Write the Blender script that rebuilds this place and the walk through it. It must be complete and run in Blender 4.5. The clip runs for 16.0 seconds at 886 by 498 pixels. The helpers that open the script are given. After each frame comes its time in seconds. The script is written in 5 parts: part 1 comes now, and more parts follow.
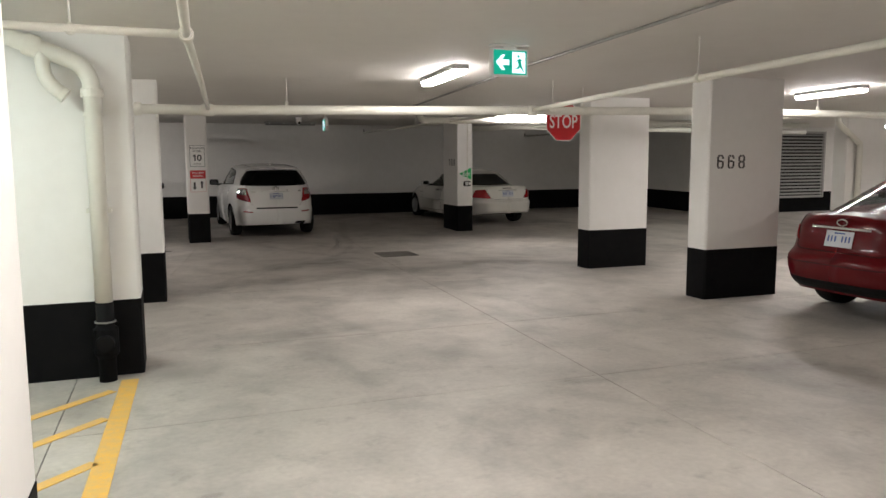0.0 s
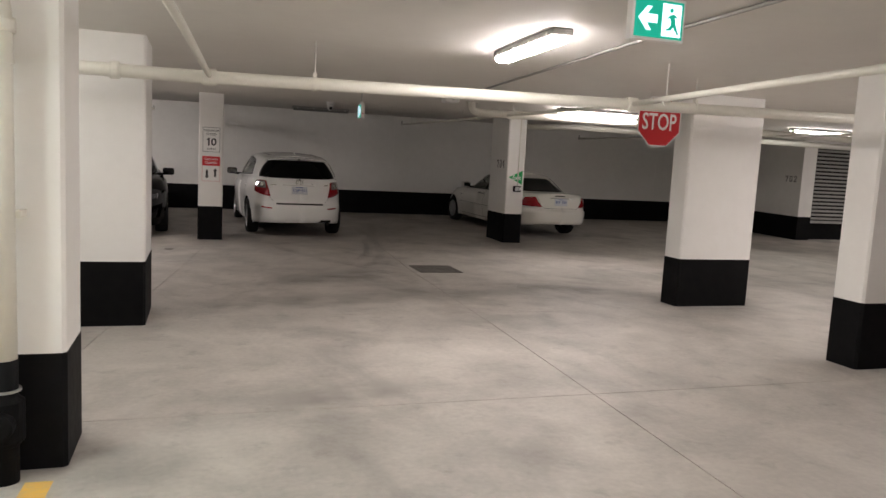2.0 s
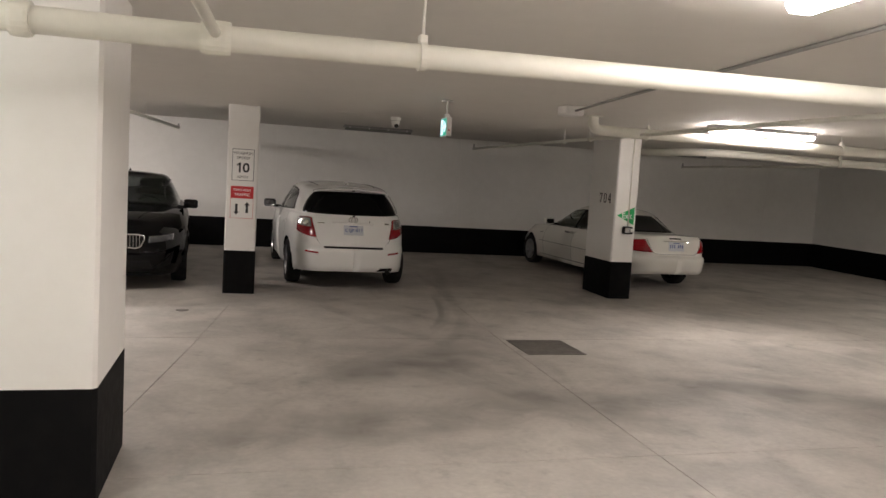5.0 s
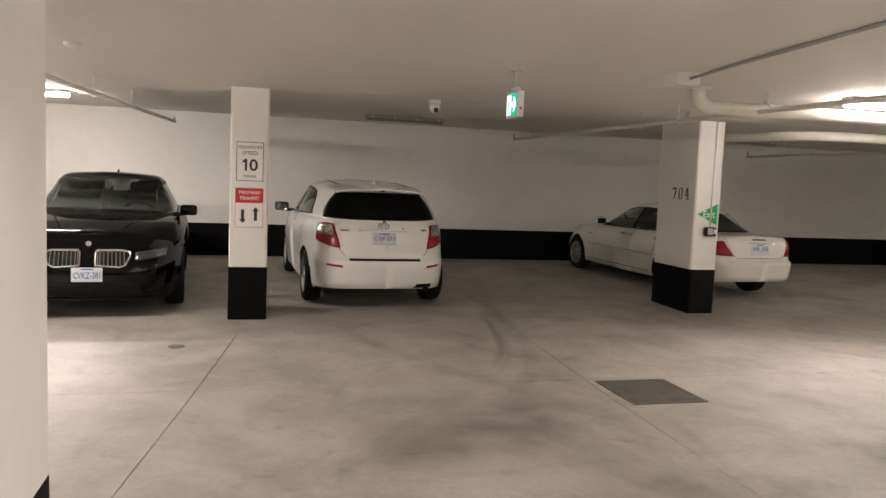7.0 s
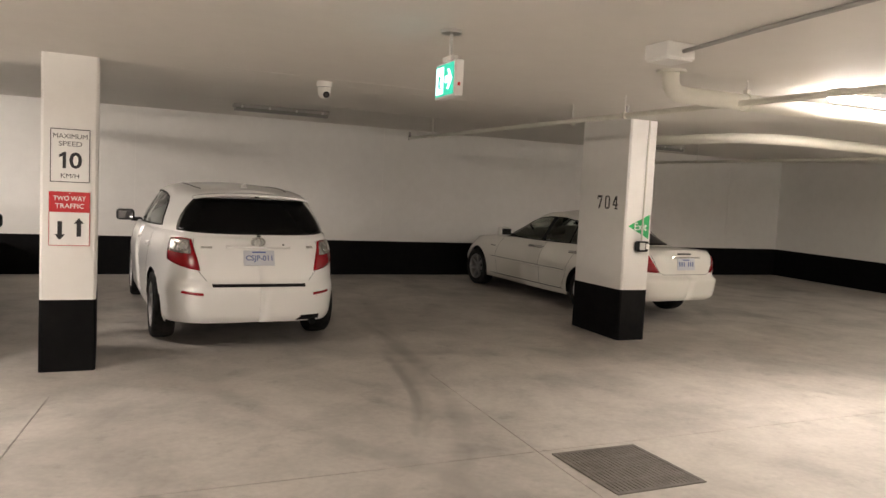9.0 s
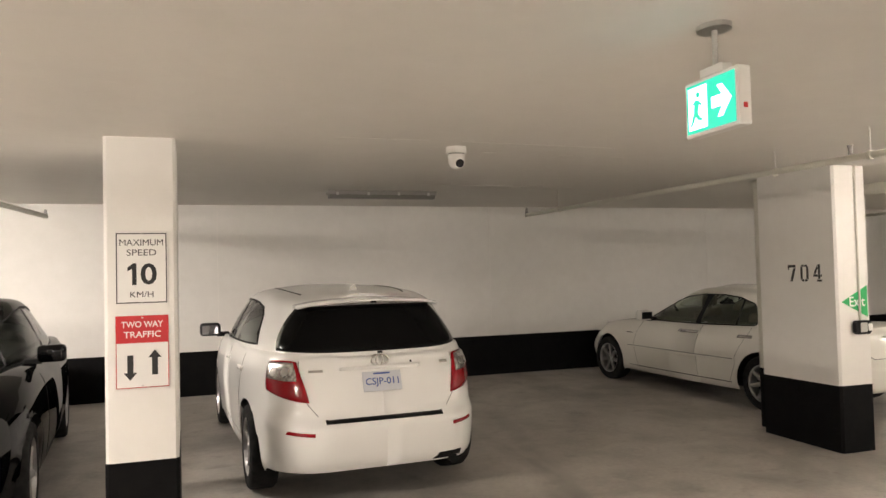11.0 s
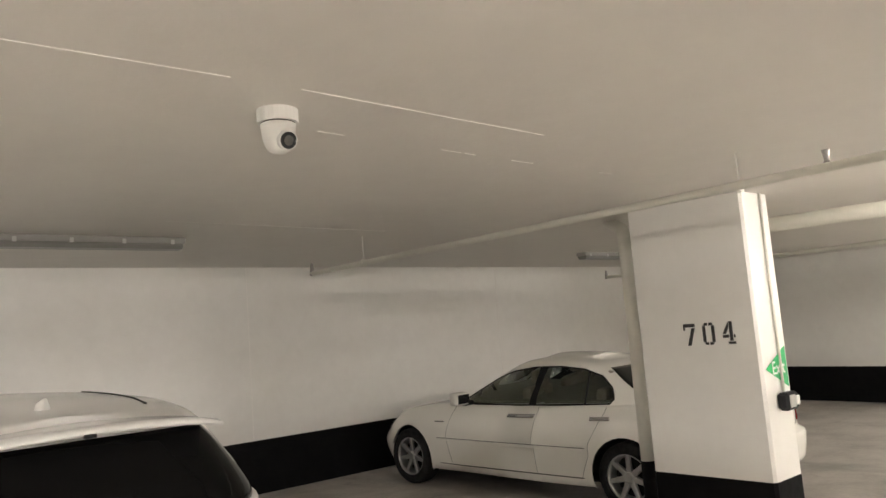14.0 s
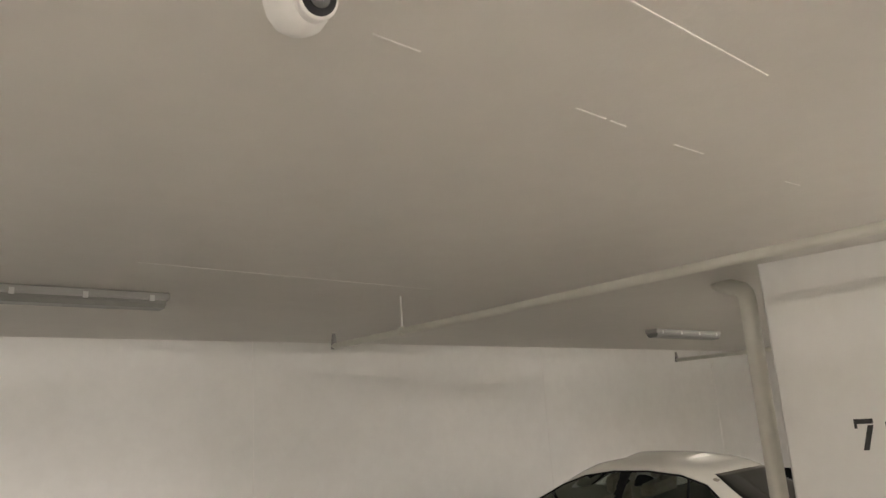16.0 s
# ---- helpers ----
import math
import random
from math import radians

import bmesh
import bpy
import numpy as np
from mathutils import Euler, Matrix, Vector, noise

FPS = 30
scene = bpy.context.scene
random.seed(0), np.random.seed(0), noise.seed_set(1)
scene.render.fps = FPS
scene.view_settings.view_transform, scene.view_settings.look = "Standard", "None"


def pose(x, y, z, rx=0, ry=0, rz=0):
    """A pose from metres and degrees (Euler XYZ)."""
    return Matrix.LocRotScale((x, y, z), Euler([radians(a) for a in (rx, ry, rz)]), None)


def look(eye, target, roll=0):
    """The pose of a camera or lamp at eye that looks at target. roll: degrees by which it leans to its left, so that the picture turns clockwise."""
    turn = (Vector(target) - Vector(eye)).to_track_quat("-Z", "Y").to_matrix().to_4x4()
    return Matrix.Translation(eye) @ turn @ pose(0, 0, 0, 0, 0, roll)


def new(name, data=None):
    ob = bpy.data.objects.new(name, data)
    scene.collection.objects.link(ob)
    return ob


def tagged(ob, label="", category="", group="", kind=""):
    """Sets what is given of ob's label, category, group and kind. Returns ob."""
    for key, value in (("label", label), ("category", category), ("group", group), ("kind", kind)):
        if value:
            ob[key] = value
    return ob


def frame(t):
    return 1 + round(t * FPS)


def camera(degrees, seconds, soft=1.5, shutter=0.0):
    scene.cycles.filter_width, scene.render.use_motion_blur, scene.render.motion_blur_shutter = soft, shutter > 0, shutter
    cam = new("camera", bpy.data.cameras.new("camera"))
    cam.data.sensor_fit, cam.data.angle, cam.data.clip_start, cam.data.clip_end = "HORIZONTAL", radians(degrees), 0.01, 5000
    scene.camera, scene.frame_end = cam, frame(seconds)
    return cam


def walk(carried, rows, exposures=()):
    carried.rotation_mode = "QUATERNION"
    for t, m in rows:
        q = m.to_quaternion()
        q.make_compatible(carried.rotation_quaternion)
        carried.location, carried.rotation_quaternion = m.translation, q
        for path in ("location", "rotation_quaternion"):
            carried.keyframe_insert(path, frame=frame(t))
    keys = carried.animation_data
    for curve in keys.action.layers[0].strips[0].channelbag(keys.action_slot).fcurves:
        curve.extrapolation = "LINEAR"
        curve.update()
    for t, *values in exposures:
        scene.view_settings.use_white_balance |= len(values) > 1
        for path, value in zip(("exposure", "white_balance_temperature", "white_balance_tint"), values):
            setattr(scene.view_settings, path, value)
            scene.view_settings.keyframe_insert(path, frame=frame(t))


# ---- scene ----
cam = camera(61.5, 16.0)
PATH = [
    (0, (-0.864, -0.573, 1.542), (-0.182, 1.293, 1.309), -0.3),
    (0.5, (-0.804, -0.089, 1.547), (-0.119, 1.774, 1.299), 0.9),
    (1, (-0.661, 0.435, 1.543), (0.157, 2.245, 1.315), -0.1),
    (1.5, (-0.605, 0.941, 1.538), (-0.058, 2.853, 1.322), 2.7),
    (2, (-0.512, 1.464, 1.552), (0.11, 3.35, 1.313), 3.0),
    (2.5, (-0.432, 1.954, 1.591), (0.037, 3.885, 1.361), 3.1),
    (3, (-0.39, 2.498, 1.588), (0.232, 4.397, 1.501), 5.9),
    (3.5, (-0.344, 2.992, 1.572), (0.316, 4.878, 1.479), 4.2),
    (4, (-0.331, 3.518, 1.56), (0.265, 5.425, 1.474), 5.0),
    (4.5, (-0.314, 4.07, 1.561), (0.357, 5.951, 1.467), 3.6),
    (5, (-0.335, 4.59, 1.584), (0.189, 6.512, 1.411), 3.5),
    (7.5, (-0.335, 6.918, 1.541), (0.177, 8.843, 1.361), 2.1),
    (8, (-0.273, 7.346, 1.555), (0.459, 9.201, 1.407), 2.7),
    (8.5, (-0.15, 7.772, 1.521), (0.705, 9.572, 1.352), 3.9),
    (9, (-0.092, 8.184, 1.536), (0.735, 9.999, 1.386), 2.9),
    (9.5, (-0.079, 8.603, 1.573), (0.767, 10.413, 1.499), 1.4),
    (10, (-0.073, 9.043, 1.595), (0.57, 10.937, 1.59), -1.0),
    (12.5, (-0.155, 11.196, 1.601), (0.689, 13.004, 1.736), -3.1),
    (13, (0.009, 11.601, 1.616), (1.098, 13.273, 1.753), -3.2),
    (13.5, (0.17, 12.016, 1.667), (1.437, 13.553, 1.844), -3.9),
    (14, (0.438, 12.418, 1.662), (1.735, 13.924, 1.889), -4.5),
    (14.5, (0.605, 12.809, 1.648), (1.913, 14.283, 1.99), -3.8),
    (15, (0.783, 13.199, 1.66), (2.147, 14.592, 2.104), -4.8),
    (15.5, (0.986, 13.465, 1.68), (2.274, 14.934, 2.114), -5.3),
    (16, (1.113, 13.667, 1.705), (2.365, 15.159, 2.164), -3.8),
]
walk(cam, [(t, look(eye, target, roll)) for t, eye, target, roll in PATH],
     exposures=((0, 0.05, 6100, 14), (1, 0.17, 6200, 18), (3.5, 0.25, 6200, 18), (5, 0.5, 6350, 17), (7.5, 1.07, 6550, 17), (9, 1.38, 6650, 17), (10, 1.65, 6650, 15), (12.5, 1.82, 6700, 16), (13.5, 2.1, 6350, 13), (16, 2.18, 6300, 13)))

# ---- light ----
world = bpy.data.worlds.new("world")
scene.world = world
world.use_nodes = True
world.node_tree.nodes["Background"].inputs[0].default_value = (0.9, 0.93, 1.0, 1)
world.node_tree.nodes["Background"].inputs[1].default_value = 0.0
LAMP_POWER = 96.0

# ---- materials ----


def mat(name, color, rough=0.5, metal=0.0, var=0.0, scale=6.0, bump=0.0, bscale=60.0, spec=0.5, coat=0.0, var2=0.0, scale2=1.2, dark=None, emit=0.0, ecol=None, trans=0.0, ior=1.45, rvar=0.0, lo=0.38, hi=0.68, warp=0.0):
    m = bpy.data.materials.new(name)
    m.use_nodes = True
    nt = m.node_tree
    b = nt.nodes["Principled BSDF"]
    b.inputs["Base Color"].default_value = (*color, 1)
    b.inputs["Roughness"].default_value = rough
    b.inputs["Metallic"].default_value = metal
    b.inputs["Specular IOR Level"].default_value = spec
    b.inputs["Coat Weight"].default_value = coat
    b.inputs["Coat Roughness"].default_value = 0.05
    b.inputs["Transmission Weight"].default_value = trans
    b.inputs["IOR"].default_value = ior
    if emit:
        b.inputs["Emission Color"].default_value = (*(ecol or color), 1)
        b.inputs["Emission Strength"].default_value = emit
    if not (var or var2 or bump or rvar):
        return m
    geo = nt.nodes.new("ShaderNodeNewGeometry")

    def tex(sc, detail=6.0, rg=0.6):
        n = nt.nodes.new("ShaderNodeTexNoise")
        n.inputs["Scale"].default_value = sc
        n.inputs["Detail"].default_value = detail
        n.inputs["Roughness"].default_value = rg
        n.inputs["Distortion"].default_value = warp
        nt.links.new(geo.outputs["Position"], n.inputs["Vector"])
        return n
    out = None
    dk = dark or tuple(c * 0.55 for c in color)
    for amount, sc in ((var, scale), (var2, scale2)):
        if not amount:
            continue
        n = tex(sc)
        ramp = nt.nodes.new("ShaderNodeMapRange")
        ramp.inputs["From Min"].default_value = lo
        ramp.inputs["From Max"].default_value = hi
        ramp.inputs["To Min"].default_value = 0.0
        ramp.inputs["To Max"].default_value = amount
        nt.links.new(n.outputs["Fac"], ramp.inputs["Value"])
        mix = nt.nodes.new("ShaderNodeMix")
        mix.data_type = "RGBA"
        nt.links.new(ramp.outputs["Result"], mix.inputs["Factor"])
        if out is None:
            mix.inputs["A"].default_value = (*color, 1)
        else:
            nt.links.new(out, mix.inputs["A"])
        mix.inputs["B"].default_value = (*dk, 1)
        out = mix.outputs["Result"]
    if out is not None:
        nt.links.new(out, b.inputs["Base Color"])
    if bump:
        n = tex(bscale, 4.0)
        bp = nt.nodes.new("ShaderNodeBump")
        bp.inputs["Strength"].default_value = bump
        bp.inputs["Distance"].default_value = 0.004
        nt.links.new(n.outputs["Fac"], bp.inputs["Height"])
        nt.links.new(bp.outputs["Normal"], b.inputs["Normal"])
    if rvar:
        n = tex(scale * 1.7)
        mr = nt.nodes.new("ShaderNodeMapRange")
        mr.inputs["To Min"].default_value = max(0.02, rough - rvar)
        mr.inputs["To Max"].default_value = min(1.0, rough + rvar)
        nt.links.new(n.outputs["Fac"], mr.inputs["Value"])
        nt.links.new(mr.outputs["Result"], b.inputs["Roughness"])
    return m


def concrete_material(name, tone):
    """Trowelled garage slab: pale patches, dark tyre grime, fine grain."""
    base = tuple(c * tone for c in (0.60, 0.56, 0.51))
    m = mat(name, base, 0.55, var=0.55, scale=1.5, bump=0.22, bscale=45, dark=tuple(c * 0.52 for c in base), var2=0.5, scale2=0.55, rvar=0.2, lo=0.40, hi=0.68, warp=0.5)
    nt = m.node_tree
    b = nt.nodes["Principled BSDF"]
    src = b.inputs["Base Color"].links[0].from_socket
    geo = nt.nodes.new("ShaderNodeNewGeometry")
    fine = nt.nodes.new("ShaderNodeTexNoise")
    fine.inputs["Scale"].default_value = 26
    fine.inputs["Detail"].default_value = 8
    nt.links.new(geo.outputs["Position"], fine.inputs["Vector"])
    mr = nt.nodes.new("ShaderNodeMapRange")
    mr.inputs["From Min"].default_value = 0.3
    mr.inputs["From Max"].default_value = 0.75
    mr.inputs["To Min"].default_value = 1.04
    mr.inputs["To Max"].default_value = 0.91
    nt.links.new(fine.outputs["Fac"], mr.inputs["Value"])
    mul = nt.nodes.new("ShaderNodeMix")
    mul.data_type, mul.blend_type = "RGBA", "MULTIPLY"
    mul.inputs["Factor"].default_value = 1.0
    nt.links.new(src, mul.inputs["A"])
    nt.links.new(mr.outputs["Result"], mul.inputs["B"])
    # long soft tyre smears across the slab, broken up by noise
    mp = nt.nodes.new("ShaderNodeMapping")
    mp.inputs["Rotation"].default_value = (0, 0, 0.55)
    mp.inputs["Scale"].default_value = (0.55, 0.40, 1.0)
    nt.links.new(geo.outputs["Position"], mp.inputs["Vector"])
    smear = nt.nodes.new("ShaderNodeTexNoise")
    smear.inputs["Scale"].default_value = 1.5
    smear.inputs["Detail"].default_value = 5
    smear.inputs["Roughness"].default_value = 0.55
    smear.inputs["Distortion"].default_value = 0.9
    nt.links.new(mp.outputs["Vector"], smear.inputs["Vector"])
    spot = nt.nodes.new("ShaderNodeTexNoise")
    spot.inputs["Scale"].default_value = 4.2
    spot.inputs["Detail"].default_value = 7
    spot.inputs["Roughness"].default_value = 0.65
    nt.links.new(geo.outputs["Position"], spot.inputs["Vector"])
    out = mul.outputs["Result"]
    for node, a, z, low in ((smear, 0.44, 0.74, 0.70), (spot, 0.54, 0.76, 0.76)):
        r2 = nt.nodes.new("ShaderNodeMapRange")
        r2.interpolation_type = "SMOOTHSTEP"
        r2.inputs["From Min"].default_value = a
        r2.inputs["From Max"].default_value = z
        r2.inputs["To Min"].default_value = 1.0
        r2.inputs["To Max"].default_value = low
        nt.links.new(node.outputs["Fac"], r2.inputs["Value"])
        mx = nt.nodes.new("ShaderNodeMix")
        mx.data_type, mx.blend_type = "RGBA", "MULTIPLY"
        mx.inputs["Factor"].default_value = 1.0
        nt.links.new(out, mx.inputs["A"])
        nt.links.new(r2.outputs["Result"], mx.inputs["B"])
        out = mx.outputs["Result"]
    nt.links.new(out, b.inputs["Base Color"])
    return m


M_FLOOR = concrete_material("floor_concrete", 0.93)
def mark_material(name, color, strength, scale):
    """A dark mark that fades to its edges and breaks up over the concrete."""
    m = mat(name, color, 0.7)
    nt = m.node_tree
    b = nt.nodes["Principled BSDF"]
    uv = nt.nodes.new("ShaderNodeUVMap")
    uv.uv_map = "fade"
    sep = nt.nodes.new("ShaderNodeSeparateXYZ")
    nt.links.new(uv.outputs["UV"], sep.inputs[0])
    geo = nt.nodes.new("ShaderNodeNewGeometry")
    n = nt.nodes.new("ShaderNodeTexNoise")
    n.inputs["Scale"].default_value = scale
    n.inputs["Detail"].default_value = 6
    nt.links.new(geo.outputs["Position"], n.inputs["Vector"])
    mr = nt.nodes.new("ShaderNodeMapRange")
    mr.inputs["From Min"].default_value = 0.22
    mr.inputs["From Max"].default_value = 0.78
    mr.inputs["To Max"].default_value = strength
    nt.links.new(n.outputs["Fac"], mr.inputs["Value"])
    mul = nt.nodes.new("ShaderNodeMath")
    mul.operation = "MULTIPLY"
    nt.links.new(sep.outputs["X"], mul.inputs[0])
    nt.links.new(mr.outputs["Result"], mul.inputs[1])
    nt.links.new(mul.outputs[0], b.inputs["Alpha"])
    return m


M_TYREMARK = mark_material("tyre_mark", (0.10, 0.094, 0.085), 0.19, 2.2)
M_STAIN_SHADE = mark_material("stain_and_shade", (0.07, 0.062, 0.052), 0.30, 3.0)
M_JOINT = mat("joint_filler", (0.13, 0.12, 0.11), 0.9, var=0.4, scale=9)
M_WALL = mat("painted_concrete_white", (0.80, 0.785, 0.75), 0.55, var=0.14, scale=1.6, bump=0.22, bscale=38, var2=0.16, scale2=7, dark=(0.62, 0.60, 0.56))
M_COL = mat("column_paint_white", (0.82, 0.805, 0.77), 0.5, var=0.10, scale=2.5, bump=0.2, bscale=30, var2=0.10, scale2=9, dark=(0.64, 0.62, 0.57))
M_CEIL = mat("painted_ceiling", (0.76, 0.735, 0.69), 0.7, var=0.13, scale=0.9, bump=0.25, bscale=24, var2=0.10, scale2=6, dark=(0.58, 0.55, 0.51))
M_BLACK = mat("base_paint_black", (0.0045, 0.0045, 0.005), 0.6, var=0.3, scale=8, bump=0.25, bscale=35, dark=(0.012, 0.011, 0.010), rvar=0.12, spec=0.1)
M_PIPE = mat("pipe_paint_cream", (0.74, 0.72, 0.64), 0.42, var=0.12, scale=10, bump=0.12, bscale=60)
M_PIPE_G = mat("pipe_grey_steel", (0.36, 0.35, 0.33), 0.4, metal=0.4, var=0.2, scale=12)
M_ROD = mat("painted_rod", (0.7, 0.68, 0.63), 0.5, var=0.1, scale=20)
M_YELLOW = mat("line_paint_yellow", (0.80, 0.46, 0.06), 0.6, var=0.45, scale=14, dark=(0.50, 0.40, 0.26), var2=0.3, scale2=55)
M_HOUSING = mat("lamp_housing", (0.36, 0.35, 0.33), 0.5, var=0.1, scale=20)
M_LIT = mat("lit_diffuser", (1, 1, 1), 0.4, emit=LAMP_POWER * 1.0, ecol=(1.0, 0.93, 0.83))
M_LIT_G = mat("lit_diffuser_cool", (1, 1, 1), 0.4, emit=LAMP_POWER * 0.95, ecol=(0.90, 1.0, 0.86))
M_LIT_B = mat("lit_diffuser_bright", (1, 1, 1), 0.4, emit=LAMP_POWER * 1.35, ecol=(1.0, 0.93, 0.83))
M_FILL_DIM = mat("added_lamp_dim", (1, 1, 1), 0.4, emit=LAMP_POWER * 0.34, ecol=(0.97, 0.96, 0.84))
M_LIT_SOFT = mat("lit_diffuser_soft", (1, 1, 1), 0.4, emit=LAMP_POWER * 0.68, ecol=(1.0, 0.93, 0.83))
M_UNLIT = mat("frosted_diffuser", (0.22, 0.22, 0.205), 0.3, var=0.1, scale=30)
M_CLIP = mat("steel_clip", (0.6, 0.6, 0.58), 0.3, metal=0.9, var=0.1, scale=40)
M_EXITG = mat("exit_green", (0.0, 0.35, 0.22), 0.4, emit=0.55, ecol=(0.0, 0.42, 0.27))
M_EXITW = mat("exit_white", (0.8, 0.9, 1.0), 0.4, emit=1.1, ecol=(0.75, 0.9, 1.0))
M_PLASTIC_W = mat("white_plastic", (0.80, 0.79, 0.76), 0.4, var=0.06, scale=20)
M_PLASTIC_B = mat("black_plastic", (0.010, 0.010, 0.011), 0.45, spec=0.3, var=0.15, scale=30, dark=(0.04, 0.04, 0.04))
M_SIGN_W = mat("sign_white", (0.82, 0.81, 0.78), 0.4, var=0.06, scale=12)
M_SIGN_R = mat("sign_red", (0.55, 0.02, 0.025), 0.35, var=0.1, scale=10)
M_SIGN_K = mat("sign_ink", (0.02, 0.02, 0.02), 0.5, var=0.1, scale=30, dark=(0.05, 0.05, 0.05))
M_GREEN = mat("sign_green", (0.02, 0.42, 0.12), 0.35, var=0.1, scale=10)
M_STENCIL = mat("stencil_black", (0.025, 0.024, 0.023), 0.6, var=0.35, scale=40, dark=(0.10, 0.095, 0.09))
M_GRATE = mat("grate_iron", (0.19, 0.175, 0.155), 0.65, metal=0.2, var=0.5, scale=14, dark=(0.09, 0.08, 0.07))
M_PIT = mat("drain_pit", (0.02, 0.02, 0.02), 0.9, var=0.2, scale=10)
M_LOUVRE = mat("louvre_aluminium", (0.42, 0.41, 0.39), 0.5, metal=0.15, var=0.15, scale=8)
M_LENS = mat("camera_lens", (0.01, 0.01, 0.012), 0.05, coat=1.0, var=0.1, scale=60)
M_CRACK = mat("ceiling_chalk_line", (0.86, 0.84, 0.80), 0.8, var=0.2, scale=30)
M_TYRE = mat("tyre_rubber", (0.010, 0.010, 0.010), 0.85, spec=0.2, var=0.3, scale=18, bump=0.3, bscale=90, dark=(0.045, 0.042, 0.04))
M_RIM = mat("alloy_rim", (0.50, 0.50, 0.50), 0.3, metal=0.9, var=0.15, scale=25)
M_CARW = mat("white_car_paint", (0.87, 0.865, 0.84), 0.3, coat=0.8, var=0.03, scale=2, dark=(0.83, 0.82, 0.79))
M_CARC = mat("cream_white_car_paint", (0.78, 0.76, 0.70), 0.3, coat=0.8, var=0.03, scale=2, dark=(0.70, 0.68, 0.62))
M_CARK = mat("black_car_paint", (0.0012, 0.0012, 0.0016), 0.6, coat=0.5, var=0.2, scale=7, dark=(0.002, 0.002, 0.002), spec=0.0)
M_CARR = mat("red_metallic_car_paint", (0.1020, 0.0014, 0.0041), 0.35, coat=0.4, var=0.2, scale=5, dark=(0.10, 0.002, 0.005), spec=0.15)
M_GLASS = mat("tinted_car_glass", (0.74, 0.84, 0.79), 0.02, trans=1.0, ior=1.12, var=0.1, scale=3, dark=(0.57, 0.67, 0.62))
M_PRIVACY = mat("privacy_glass", (0.004, 0.004, 0.004), 0.05, spec=0.12, var=0.1, scale=3, dark=(0.015, 0.015, 0.015))
M_MIRROR = mat("mirror_glass", (0.13, 0.13, 0.135), 0.05, metal=0.9, var=0.1, scale=20)
M_CABIN = mat("dark_cabin_trim", (0.018, 0.018, 0.017), 0.8, var=0.2, scale=12, dark=(0.05, 0.048, 0.045))
M_SEAT = mat("seat_cloth", (0.035, 0.033, 0.031), 0.9, var=0.3, scale=30, bump=0.2)
M_SEAT_PALE = mat("beige_seat_leather", (0.30, 0.27, 0.22), 0.6, var=0.2, scale=20)
M_CABIN_PALE = mat("beige_cabin_trim", (0.20, 0.19, 0.16), 0.7, var=0.2, scale=12)
M_TRIMK = mat("black_trim_rubber", (0.006, 0.006, 0.006), 0.6, spec=0.2, var=0.2, scale=30, dark=(0.03, 0.03, 0.03))
M_SEAM = mat("panel_gap", (0.16, 0.155, 0.145), 0.8, var=0.2, scale=30)
M_REAR = mat("dark_rear_glass", (0.012, 0.014, 0.013), 0.05, spec=0.5, var=0.2, scale=3, dark=(0.02, 0.022, 0.02))
M_CHROME = mat("chrome", (0.75, 0.75, 0.74), 0.12, metal=1.0, var=0.05, scale=30)
M_TAIL = mat("tail_lens_red", (0.30, 0.002, 0.007), 0.2, coat=0.3, var=0.3, scale=60, dark=(0.25, 0.004, 0.006))
M_CLEAR = mat("clear_lens", (0.72, 0.69, 0.66), 0.14, metal=0.6, coat=1.0, var=0.95, scale=34, dark=(0.10, 0.05, 0.045), bump=0.8, bscale=60)
M_HEAD = mat("headlamp_lens", (0.06, 0.062, 0.068), 0.08, coat=1.0, metal=0.3, var=0.5, scale=30, dark=(0.05, 0.05, 0.055))
M_PLATE = mat("licence_plate", (0.60, 0.62, 0.66), 0.35, var=0.08, scale=30)
M_PLATE_INK = mat("plate_ink_blue", (0.05, 0.10, 0.32), 0.4, var=0.1, scale=30)

# ---- mesh helpers ----


def floor_z(y):
    """The slab falls to the drain and climbs towards the far wall."""
    if y <= 8.0:
        return 0.0
    if y <= 11.7:
        return -0.035 * (y - 8.0) / 3.7
    if y <= 14.7:
        return -0.035 + 0.035 * (y - 11.7) / 3.0
    return 0.0155 * (y - 14.7)


def ceil_z(y):
    return 2.44 + max(0.0, y - 14.7) * 0.0255


def mesh(bm, name, material, smooth=False):
    me = bpy.data.meshes.new(name)
    bm.normal_update()
    if smooth:
        for f in bm.faces:
            f.smooth = True
    bm.to_mesh(me)
    bm.free()
    me.materials.append(material)
    return me


def part(name, bm, material, parent, label="", smooth=False):
    ob = new(name, mesh(bm, name, material, smooth))
    ob.parent = parent
    if label:
        ob["label"] = label
    return ob


def thing(name, bm, material, label, category, group="", kind="", smooth=False, at=None):
    ob = new(name, mesh(bm, name, material, smooth) if bm else None)
    if at is not None:
        ob.matrix_basis = at
    return tagged(ob, label, category, group, kind)


def box(bm, x0, x1, y0, y1, z0, z1, bev=0.0, seg=1):
    m = Matrix.Translation(((x0 + x1) / 2, (y0 + y1) / 2, (z0 + z1) / 2)) @ Matrix.Diagonal((x1 - x0, y1 - y0, z1 - z0, 1))
    r = bmesh.ops.create_cube(bm, size=1, matrix=m)
    if bev:
        es = list({e for v in r["verts"] for e in v.link_edges})
        bmesh.ops.bevel(bm, geom=es, offset=bev, segments=seg, affect="EDGES", profile=0.5)
    return bm


def BX(*a, **k):
    return box(bmesh.new(), *a, **k)


